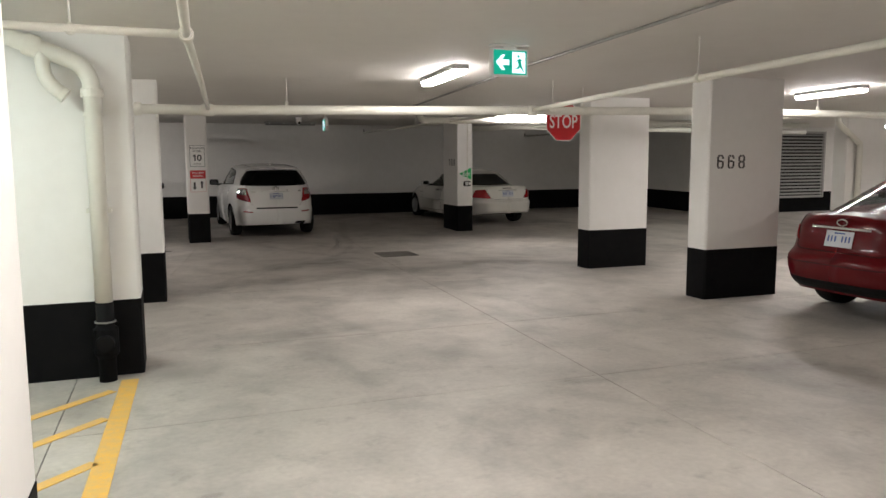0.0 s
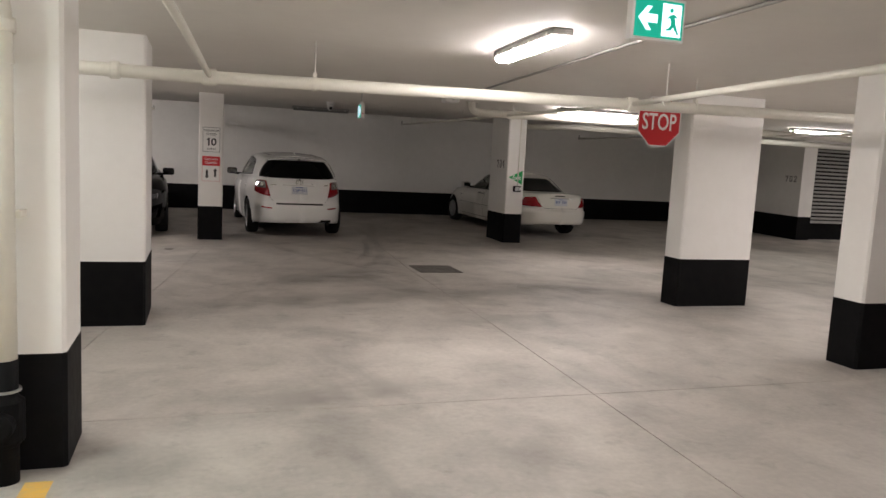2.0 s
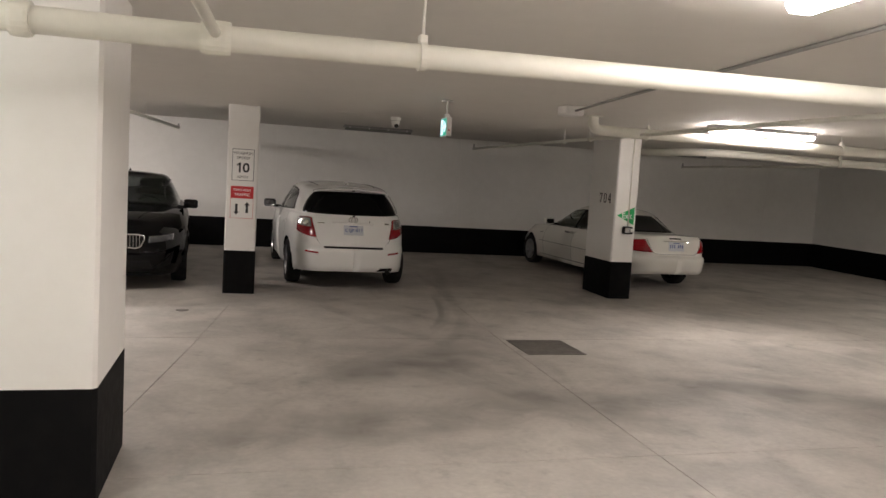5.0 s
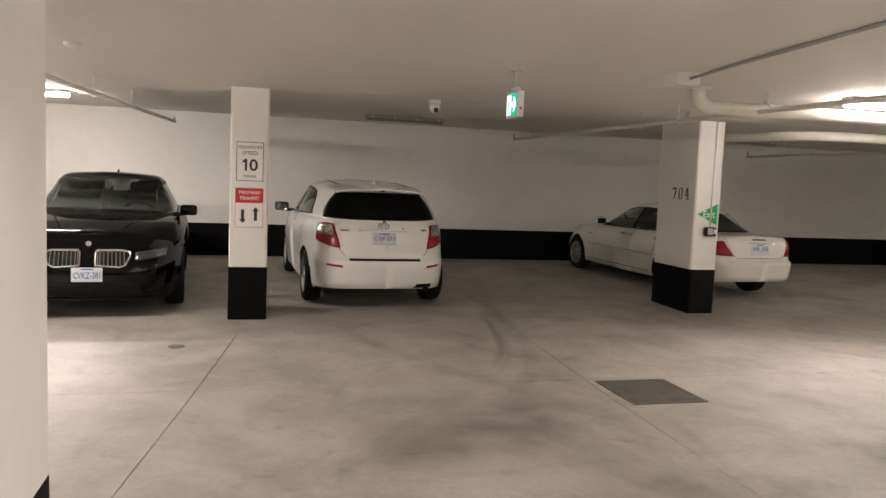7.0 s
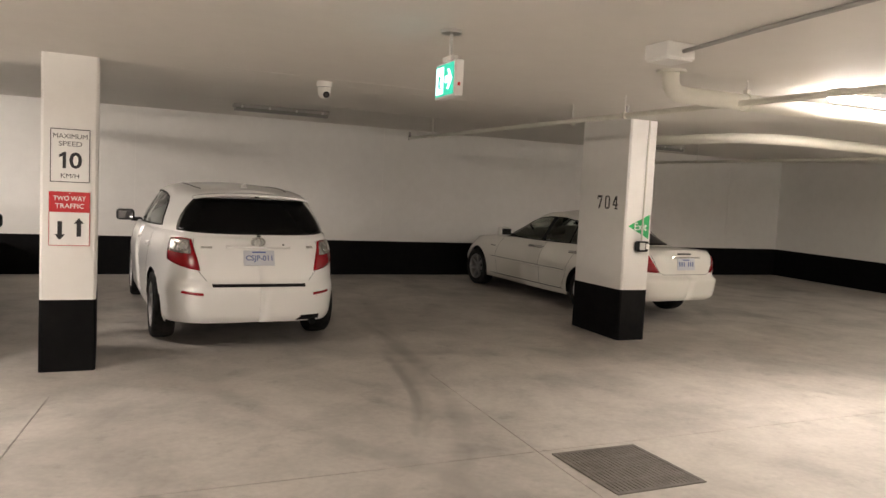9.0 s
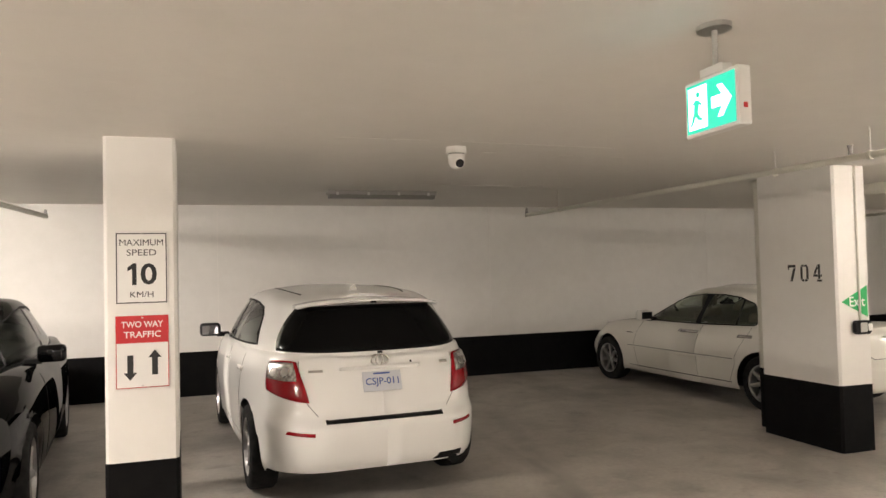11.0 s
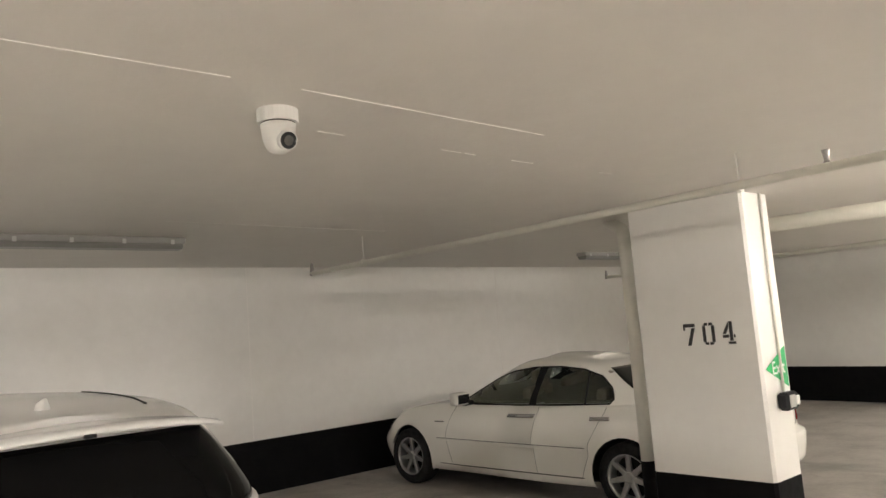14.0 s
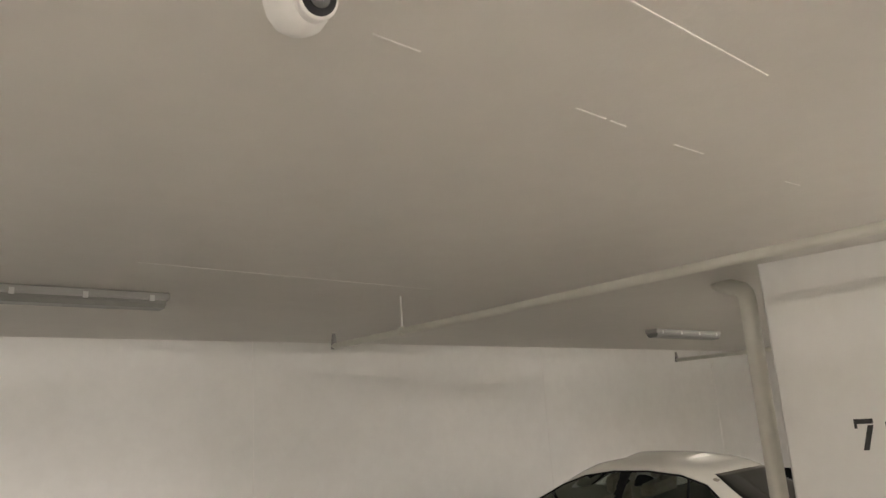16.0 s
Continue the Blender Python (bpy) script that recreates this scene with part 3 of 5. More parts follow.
def strip_lamp(x, y, yaw, length, lit, drop=0.0, glow=None):
    z = ceil_z(y) - drop
    t = thing("strip_light", None, None, ("lit" if lit else "unlit") + " linear vapour-tight ceiling light", "ceiling light", group="strip lights", at=pose(x, y, z, 0, 0, yaw))
    h = length / 2
    part("housing", BX(-0.075, 0.075, -h, h, -0.046, 0.0, bev=0.008), M_HOUSING, t)
    bm = bmesh.new()
    sec = [(-0.066, -0.045), (-0.066, -0.062), (-0.046, -0.086), (0.046, -0.086), (0.066, -0.062), (0.066, -0.045)]
    A = [bm.verts.new((a, -h + 0.02, b)) for a, b in sec]
    B = [bm.verts.new((a, h - 0.02, b)) for a, b in sec]
    for i in range(5):
        bm.faces.new((A[i], A[i + 1], B[i + 1], B[i]))
    bm.faces.new(A[::-1])
    bm.faces.new(B)
    bmesh.ops.recalc_face_normals(bm, faces=bm.faces[:])
    part("diffuser", bm, (glow or M_LIT) if lit else M_UNLIT, t, "glowing white diffuser" if lit else "dark frosted diffuser")
    for sx in (-1, 1):
        for k in range(4):
            yy = -h + 0.1 + k * (length - 0.2) / 3
            part("clip", BX(min(sx * 0.070, sx * 0.079), max(sx * 0.070, sx * 0.079), yy - 0.012, yy + 0.012, -0.052, -0.02), M_CLIP, t)
    return t


strip_lamp(1.765, 6.60, -4, 1.25, True, 0.0, M_LIT_SOFT)
strip_lamp(7.15, 6.86, -8, 1.18, True)
strip_lamp(5.42, 12.03, 88, 1.35, True, 0.0, M_LIT_SOFT)
strip_lamp(-3.15, 16.75, 90, 1.25, True, 0.0, M_LIT_B)
strip_lamp(-3.2, 12.64, 90, 1.25, True)
strip_lamp(1.95, 17.85, 90, 1.22, False)
strip_lamp(8.3, 18.25, 90, 1.22, False)
# from here on unseen lamps, added to light near end, columns and shutter
strip_lamp(-0.3, 1.3, 90, 1.42, True)
strip_lamp(2.6, -1.5, 90, 1.42, True)
strip_lamp(-2.6, 3.6, 0, 1.42, True, 0.0, M_LIT_G)
strip_lamp(16.6, 13.2, 0, 1.25, True, 0.0, M_LIT_B)
strip_lamp(12.5, 6.6, -8, 1.42, True, 0.0, M_LIT_B)
strip_lamp(-2.2, 6.95, 0, 1.42, True, 0.0, M_FILL_DIM)
strip_lamp(10.2, 12.4, 87, 1.25, True, 0.0, M_FILL_DIM)
strip_lamp(7.0, 0.0, -8, 1.42, True)

# ---- cars ----


def lerp_table(tab):
    """A smooth-enough function through (x, value) knots."""
    xs = [a for a, _ in tab]
    vs = [b for _, b in tab]

    def f(x):
        if x <= xs[0]:
            return vs[0]
        if x >= xs[-1]:
            return vs[-1]
        for i in range(len(xs) - 1):
            if x <= xs[i + 1]:
                h = xs[i + 1] - xs[i]
                t = (x - xs[i]) / h
                d0 = (vs[i + 1] - vs[i - 1]) / (xs[i + 1] - xs[i - 1]) if i > 0 else (vs[1] - vs[0]) / h
                d1 = (vs[i + 2] - vs[i]) / (xs[i + 2] - xs[i]) if i + 2 < len(xs) else (vs[-1] - vs[-2]) / h
                return vs[i] * (2 * t ** 3 - 3 * t ** 2 + 1) + vs[i + 1] * (3 * t ** 2 - 2 * t ** 3) + h * (d0 * (t ** 3 - 2 * t ** 2 + t) + d1 * (t ** 3 - t ** 2))
    return f


class Hull:
    """A closed shell: rounded outlines stacked from the sill (v = 0) to the shoulder (v = 1). y is forward, x to the right."""

    def __init__(s, yf, yr, w, zb, zt, n=5.0, taper=None):
        s.yf, s.yr, s.w, s.zb, s.zt = lerp_table(yf), lerp_table(yr), lerp_table(w), lerp_table(zb), lerp_table(zt)
        s.e = 2 / n
        s.taper = lerp_table(taper or [(-1, 1), (1, 1)])

    def at(s, u, v, off=0.0):
        c, d = math.cos(u), math.sin(u)
        a, b = s.yf(v), s.yr(v)
        yn = math.copysign(abs(d) ** s.e, d)
        y = (a + b) / 2 + (a - b) / 2 * yn
        x = s.w(v) * math.copysign(abs(c) ** s.e, c) * s.taper(yn)
        z = s.zb(y) + v * (s.zt(y) - s.zb(y))
        p = Vector((x, y, z))
        if off:
            h = 0.02
            t1 = s.at(u + h, v) - s.at(u - h, v)
            t2 = s.at(u, min(v + h, 1)) - s.at(u, max(v - h, 0))
            n = t1.cross(t2)
            if n.length > 1e-9:
                n.normalize()
                if n.dot(Vector((x, (y - (a + b) / 2) * 0.6, 0))) < 0:
                    n.negate()
                p = p + n * off
        return p

    def angles(s, k, v=0.5):
        """Angles from the tail (-90) over the right side to the nose (90), evenly spaced along the outline."""
        m = 3000
        us = [-math.pi / 2 + math.pi * i / m for i in range(m + 1)]
        ps = [s.at(u, v) for u in us]
        acc = [0.0]
        for p, q in zip(ps, ps[1:]):
            acc.append(acc[-1] + (q - p).length)
        out, j = [], 0
        for i in range(k + 1):
            t = acc[-1] * i / k
            while j < m and acc[j + 1] < t:
                j += 1
            out.append(us[min(j, m)] if i not in (0, k) else us[0 if i == 0 else m])
        return out

    def find(s, side, a, z):
        """u, v of the shell at the height z: a is the way round the outline from the middle of the tail or nose, or y on a side."""
        if not hasattr(s, "arc"):
            m = 2400
            s.us = np.array([-math.pi / 2 + math.pi * i / m for i in range(m + 1)])
            ps = [s.at(u, 0.6) for u in s.us]
            s.arc = np.concatenate([[0.0], np.cumsum([(q - p).length for p, q in zip(ps, ps[1:])])])
            s.ys = np.array([p.y for p in ps])
        if side == "rear":
            u = float(np.interp(abs(a), s.arc, s.us))
        elif side == "front":
            u = float(np.interp(s.arc[-1] - abs(a), s.arc, s.us))
        else:
            u = float(np.interp(a, s.ys, s.us))
        if (side in ("rear", "front") and a < 0) or side == "left":
            u = math.pi - u
        v = 0.5
        for _ in range(8):
            p = s.at(u, v)
            b, t = s.zb(p.y), s.zt(p.y)
            v = min(1.0, max(0.0, (z - b) / (t - b)))
        return u, v

    def on_side(s, y, v, sg, off=0.0):
        """The point of the right (1) or left (-1) side at y and v."""
        lo, hi = -math.pi / 2, math.pi / 2
        for _ in range(30):
            u = (lo + hi) / 2
            if s.at(u, v).y < y:
                lo = u
            else:
                hi = u
        return s.at(u if sg > 0 else math.pi - u, v, off)

    def side_at(s, y, z, sg, off=0.0):
        """The point of a side at y and z."""
        b, t = s.zb(y), s.zt(y)
        return s.on_side(y, min(1.0, max(0.0, (z - b) / (t - b))), sg, off)

    def patch(s, side, outline, off, nx=10, nz=6, thick=0.012, rnd=0.0):
        """A piece that lies on the shell. outline: four corners (a, z), anticlockwise from the lower first one."""
        bm = bmesh.new()
        (a0, z0), (a1, z1), (a2, z2), (a3, z3) = outline
        grid, back = [], []
        for j in range(nz + 1):
            t = j / nz
            row, brow = [], []
            for i in range(nx + 1):
                r = i / nx
                t = j / nz
                if rnd:
                    p, q = 2 * r - 1, 2 * t - 1
                    r, t = (p * math.sqrt(1 - rnd * q * q / 2) + 1) / 2, (q * math.sqrt(1 - rnd * p * p / 2) + 1) / 2
                a = (a0 * (1 - r) + a1 * r) * (1 - t) + (a3 * (1 - r) + a2 * r) * t
                z = (z0 * (1 - r) + z1 * r) * (1 - t) + (z3 * (1 - r) + z2 * r) * t
                u, v = s.find(side, a, z)
                edge = 0.0 if 0 < i < nx and 0 < j < nz else 0.003
                row.append(bm.verts.new(s.at(u, v, off - edge)))
                brow.append(bm.verts.new(s.at(u, v, off - thick)))
            grid.append(row)
            back.append(brow)
        for j in range(nz):
            for i in range(nx):
                bm.faces.new((grid[j][i], grid[j][i + 1], grid[j + 1][i + 1], grid[j + 1][i]))
        rim = [(0, i) for i in range(nx)] + [(j, nx) for j in range(nz)] + [(nz, i) for i in range(nx, 0, -1)] + [(j, 0) for j in range(nz, 0, -1)]
        for k, (j, i) in enumerate(rim):
            j2, i2 = rim[(k + 1) % len(rim)]
            bm.faces.new((grid[j][i], back[j][i], back[j2][i2], grid[j2][i2]))
        bmesh.ops.recalc_face_normals(bm, faces=bm.faces[:])
        return bm


def shell_mesh(hull, k, nv, crown, axles=(), arch=0.0, arch_z=0.3, cap=True):
    """The hull as a mesh with wheel arches cut out."""
    us = hull.angles(k)
    ring_u = us + [math.pi - u for u in us[-2:0:-1]]
    bm = bmesh.new()
    rings = []
    for j in range(nv + 1):
        v = j / nv
        rings.append([bm.verts.new(hull.at(u, v)) for u in ring_u])
    n = len(ring_u)
    for j in range(nv):
        for i in range(n):
            i2 = (i + 1) % n
            bm.faces.new((rings[j][i], rings[j][i2], rings[j + 1][i2], rings[j + 1][i]))
    if cap:
        top = rings[-1]
        m = 8
        prev = None
        for a in range(k + 1):
            r, l = top[a], top[(n - a) % n]
            if a in (0, k):
                row = [r] * (m + 1)
            else:
                row = [r]
                for q in range(1, m):
                    t = q / m
                    p = r.co.lerp(l.co, t)
                    edge = min(1.0, min(a, k - a) / 4)
                    p.z += crown * (1 - (2 * t - 1) ** 2) * edge
                    row.append(bm.verts.new(p))
                row.append(l)
            if prev:
                for q in range(m):
                    vs = []
                    for vv in (prev[q], prev[q + 1], row[q + 1], row[q]):
                        if vv not in vs:
                            vs.append(vv)
                    if len(vs) > 2:
                        bm.faces.new(vs)
            prev = row
    if axles:
        def rad(p):
            return min(((p.y - a) ** 2 + (p.z - arch_z) ** 2) ** 0.5 if abs(p.x) > 0.4 else 9.0 for a in axles)
        inside = {v for v in bm.verts if rad(v.co) < arch}
        dead = [f for f in bm.faces if all(v in inside for v in f.verts)]
        bmesh.ops.delete(bm, geom=dead, context="FACES")
        for v in bm.verts:
            if v in inside and v.link_faces:
                a = min(axles, key=lambda q: abs(q - v.co.y))
                d = Vector((0, v.co.y - a, v.co.z - arch_z))
                if d.length > 1e-4:
                    d = d.normalized() * arch
                    v.co = Vector((v.co.x, a + d.y, arch_z + d.z))
        bmesh.ops.delete(bm, geom=[v for v in bm.verts if not v.link_faces], context="VERTS")
    bmesh.ops.recalc_face_normals(bm, faces=bm.faces[:])
    return bm


def spin(bm, profile, x0, seg=36):
    """A solid turned round the x axis from (x, radius) pairs."""
    rings = []
    for x, r in profile:
        rings.append([bm.verts.new((x0 + x, r * math.cos(2 * math.pi * i / seg), r * math.sin(2 * math.pi * i / seg))) for i in range(seg)])
    for A, B in zip(rings, rings[1:]):
        for i in range(seg):
            bm.faces.new((A[i], A[(i + 1) % seg], B[(i + 1) % seg], B[i]))
    bmesh.ops.recalc_face_normals(bm, faces=bm.faces[:])
    return bm


def add_wheel(car, x, y, r, side, spokes=7, rim_mat=None):
    """side: 1 right, -1 left."""
    w = 0.1
    bm = bmesh.new()
    spin(bm, [(-w, r * 0.66), (-w, r * 0.93), (-w * 0.8, r * 0.985), (-w * 0.4, r), (w * 0.4, r), (w * 0.8, r * 0.985), (w, r * 0.93), (w * 1.02, r * 0.8), (w, r * 0.68), (w * 0.7, r * 0.66)], 0)
    if side < 0:
        moved(bm, Matrix.Diagonal((-1, 1, 1, 1)))
        bmesh.ops.recalc_face_normals(bm, faces=bm.faces[:])
    moved(bm, Matrix.Translation((x, y, r)))
    tyre = part("wheel", bm, M_TYRE, car, "black rubber tyre", smooth=True)
    bm = bmesh.new()
    spin(bm, [(w * 0.95, r * 0.68), (w * 0.98, r * 0.65), (w * 0.75, r * 0.61), (-w * 0.2, r * 0.58)], 0)
    for i in range(spokes):
        a = 2 * math.pi * i / spokes
        b2 = bmesh.new()
        box(b2, w * 0.45, w * 0.85, -r * 0.075, r * 0.075, r * 0.1, r * 0.63, bev=0.006)
        for v in b2.verts:
            t = (v.co.z - r * 0.1) / (r * 0.53)
            v.co.x -= 0.012 * (1 - t)
            v.co.y *= 1.25 - 0.45 * t
        moved(b2, Matrix.Rotation(a, 4, "X"))
        me = bpy.data.meshes.new("tmp")
        b2.to_mesh(me)
        b2.free()
        bm.from_mesh(me)
        bpy.data.meshes.remove(me)
    spin(bm, [(w * 0.88, 0.001), (w * 0.88, r * 0.11), (w * 0.75, r * 0.16), (w * 0.3, r * 0.17)], 0)
    # dark backing disc: shade between the spokes put into its colour
    disc = bmesh.new()
    spin(disc, [(-w * 0.1, 0.001), (-w * 0.1, r * 0.6)], 0)
    if side < 0:
        moved(bm, Matrix.Diagonal((-1, 1, 1, 1)))
        bmesh.ops.recalc_face_normals(bm, faces=bm.faces[:])
    moved(bm, Matrix.Translation((x, y, r)))
    part("rim", bm, rim_mat or M_RIM, tyre, "silver alloy rim")
    if side < 0:
        moved(disc, Matrix.Diagonal((-1, 1, 1, 1)))
    moved(disc, Matrix.Translation((x, y, r)))
    part("spoke_gap_disc", disc, M_TRIMK, tyre, "dark disc for the shaded gap behind the spokes")


def well(bm, y, r, hull):
    """Dark liner over a wheel, inside the hull."""
    for sgn in (-1, 1):
        seg = 14
        A, B = [], []
        for i in range(seg + 1):
            t = math.pi * (0.03 + 0.94 * i / seg)
            yy, zz = y + r * math.cos(t), 0.3 + r * math.sin(t)
            x = abs(hull.on_side(yy, 0.35, 1).x)
            A.append(bm.verts.new((sgn * (x - 0.03), yy, zz)))
            B.append(bm.verts.new((sgn * (x - 0.30), yy, zz)))
        for i in range(seg):
            bm.faces.new((A[i], A[i + 1], B[i + 1], B[i]))
        bm.faces.new(B)
    return bm


def seat(bm, x, y, z):
    box(bm, x - 0.22, x + 0.22, y - 0.08, y + 0.05, z - 0.35, z + 0.12, bev=0.05, seg=2)
    box(bm, x - 0.12, x + 0.12, y - 0.08, y + 0.0, z + 0.14, z + 0.28, bev=0.035, seg=2)
    box(bm, x - 0.03, x + 0.03, y - 0.05, y - 0.03, z + 0.1, z + 0.16)
    return bm


def build_car(name, label, paint, S, at, group="parked cars"):
    """A car from its measures S: hull and glasshouse tables, axles, wheels and glass limits."""
    car = thing(name, None, None, label, "car", group=group, at=at)
    H, G = Hull(*S["hull"]), Hull(*S["house"])
    r = S["wheel"]
    arch = r + 0.042
    body = part("body", shell_mesh(H, 84, 22, S.get("crown", 0.03), S["axles"], arch, r), paint, car, smooth=True)
    bm = bmesh.new()
    L = S["len"] / 2
    box(bm, -S["half"] + 0.24, S["half"] - 0.24, S["axles"][1] + 0.1, S["axles"][0] - 0.1, 0.18, 0.42, bev=0.03)
    box(bm, -S["half"] + 0.40, S["half"] - 0.40, -L + 0.35, L - 0.35, 0.30, 0.5, bev=0.03)
    for a in S["axles"]:
        well(bm, a, arch + 0.004, H)
    part("underbody", bm, M_TRIMK, car, "dark underbody and wheel wells")
    for a in S["axles"]:
        for sd in (-1, 1):
            add_wheel(car, sd * (S["half"] - 0.125), a, r, sd, S.get("spokes", 7))
    # glasshouse: pillars and roof, then panes
    bp = S["win"]                  # the middle pillar

    glass = S["glass"]             # outline of the side glass as (y, z)
    zone_name = {}

    def in_glass(y, z):
        hit = False
        for (y0, z0), (y1, z1) in zip(glass, glass[1:] + glass[:1]):
            if (z0 > z) != (z1 > z) and y < y0 + (z - z0) / (z1 - z0) * (y1 - y0):
                hit = not hit
        return hit

    def to_outline(y, z):
        """The nearest point of the glass outline."""
        best = None
        for (y0, z0), (y1, z1) in zip(glass, glass[1:] + glass[:1]):
            d = (y1 - y0) ** 2 + (z1 - z0) ** 2
            t = max(0.0, min(1.0, ((y - y0) * (y1 - y0) + (z - z0) * (z1 - z0)) / d))
            q = (y0 + t * (y1 - y0), z0 + t * (z1 - z0))
            e = (q[0] - y) ** 2 + (q[1] - z) ** 2
            if best is None or e < best[0]:
                best = (e, q)
        return best[1]

    def zone(mid, v, sn):
        if v > 0.93 or v < 0.02:
            return "roof"
        front_edge, rear_edge = G.yf(v), G.yr(v)
        if mid.y > front_edge - S.get("wf", 0.12) and abs(mid.x) < G.w(v) * 0.93:
            return "windscreen"
        if mid.y < rear_edge + S.get("wr", 0.12) and abs(mid.x) < G.w(v) * S.get("rw", 0.9):
            return "rear_window"
        if abs(mid.x) > G.w(v) * 0.72 and in_glass(mid.y, mid.z):
            side = "R" if mid.x > 0 else "L"
            if abs(mid.y - bp - S.get("lean", 0.0) * (mid.z - S["belt"])) < 0.045:
                return "pillar_" + side
            return ("front_" if mid.y > bp else "rear_") + side
        return "roof"
    us = G.angles(200)
    ring_u = us + [math.pi - u for u in us[-2:0:-1]]
    nv = 26
    n = len(ring_u)
    pts = [[G.at(u, k / nv) for u in ring_u] for k in range(nv + 1)]
    zones = {}
    for k in range(nv):
        for i in range(n):
            i2 = (i + 1) % n
            quad = ((k, i), (k, i2), (k + 1, i2), (k + 1, i))
            mid = sum((pts[a][b] for a, b in quad), Vector()) / 4
            zn = zone(mid, (k + 0.5) / nv, 0)
            zone_name[(k, i)] = zn
            zones.setdefault(zn, []).append(quad)
    # draw the ragged edge of the glass onto its outline
    for k in range(1, nv):
        for i in range(n):
            near = {zone_name[(a, b % n)][-2:] in ("_R", "_L") for a in (k - 1, k) for b in (i - 1, i)}
            if len(near) == 2:
                p = pts[k][i]
                y, z = to_outline(p.y, p.z)
                q = G.side_at(y, z, 1 if p.x > 0 else -1)
                if (q - p).length < 0.06:
                    pts[k][i] = q

    def zone_mesh(nm):
        bm, seen = bmesh.new(), {}
        for quad in zones.get(nm, ()):
            for q in quad:
                if q not in seen:
                    seen[q] = bm.verts.new(pts[q[0]][q[1]])
            bm.faces.new([seen[q] for q in quad])
        return bm, seen
    bm, seen = zone_mesh("roof")
    m8, prev = 10, None
    rc = S.get("roof_crown", 0.05)
    for a in range(201):
        r, l = pts[nv][a], pts[nv][(n - a) % n]
        edge = min(1.0, min(a, 200 - a) / 12)
        row = []
        for q in range(m8 + 1):
            t = q / m8
            key = (nv, a) if q == 0 else (nv, (n - a) % n) if q == m8 else None
            if key in seen:
                row.append(seen[key])
            else:
                p = r.lerp(l, t)
                p.z += rc * (1 - (2 * t - 1) ** 2) * edge
                row.append(bm.verts.new(p))
        if prev:
            for q in range(m8):
                vs = []
                for vv in (prev[q], prev[q + 1], row[q + 1], row[q]):
                    if vv not in vs:
                        vs.append(vv)
                if len(vs) > 2:
                    try:
                        bm.faces.new(vs)
                    except ValueError:
                        pass
        prev = row
    bmesh.ops.remove_doubles(bm, verts=bm.verts[:], dist=0.0004)
    bmesh.ops.recalc_face_normals(bm, faces=bm.faces[:])
    part("roof", bm, paint, car, smooth=True)
    for nm, key, mt in (("windscreen", "windscreen", M_GLASS), ("rear_window", "rear_window", M_GLASS), ("side_window", "front_R", M_GLASS), ("side_window", "front_L", M_GLASS), ("side_window", "rear_R", M_GLASS), ("side_window", "rear_L", M_GLASS), ("door_pillar", "pillar_R", M_TRIMK), ("door_pillar", "pillar_L", M_TRIMK)):
        bm, _ = zone_mesh(key)
        if not bm.verts:
            bm.free()
            continue
        bmesh.ops.recalc_face_normals(bm, faces=bm.faces[:])
        part(nm, bm, mt, car, smooth=True)
    # dark rubber round the side glass
    for sg in (1, -1):
        line = []
        for (y0, z0), (y1, z1) in zip(glass, glass[1:] + glass[:1]):
            k = max(1, int(math.hypot(y1 - y0, z1 - z0) / 0.06))
            for j in range(k):
                line.append(G.side_at(y0 + (y1 - y0) * j / k, z0 + (z1 - z0) * j / k, sg, 0.001))
        line.append(line[0])
        part("window_seal", TB(line, 0.0075, 6), M_TRIMK, car)
    # cabin
    zbelt = S["belt"]
    bm = bmesh.new()
    box(bm, -G.w(0) + 0.13, G.w(0) - 0.13, G.yr(0) + 0.45, G.yf(0) - 0.35, zbelt - 0.06, zbelt + 0.045, bev=0.02)
    part("cabin_trim", bm, S.get("trim", M_CABIN), car)
    for sx in (-0.37, 0.37):
        for sy in S["seats"]:
            part("seat", seat(bmesh.new(), sx, sy, zbelt + 0.03), S.get("seat", M_SEAT), car)
    wx, wy2 = -0.37, S["seats"][0] + 0.62
    ring = [(wx + 0.17 * math.cos(t), wy2 + 0.05 * math.sin(t), zbelt - 0.03 + 0.16 * math.sin(t)) for t in [2 * math.pi * i / 20 for i in range(21)]]
    part("steering_wheel", TB(ring, 0.016, 8), M_CABIN, car)
    return car, H, G


def mirror(car, x, y, z, paint, sgn, dark=False):
    bm = bmesh.new()
    box(bm, min(x, x + sgn * 0.2), max(x, x + sgn * 0.2), y - 0.05, y + 0.07, z, z + 0.13, bev=0.035, seg=3)
    m = part("door_mirror", bm, paint, car, "door mirror", smooth=True)
    part("mirror_foot", BX(min(x - sgn * 0.09, x + sgn * 0.04), max(x - sgn * 0.09, x + sgn * 0.04), y - 0.02, y + 0.05, z - 0.01, z + 0.035, bev=0.01), M_TRIMK, m)
    part("mirror_glass", BX(min(x + sgn * 0.02, x + sgn * 0.18), max(x + sgn * 0.02, x + sgn * 0.18), y - 0.054, y - 0.049, z + 0.02, z + 0.11), M_MIRROR, m)


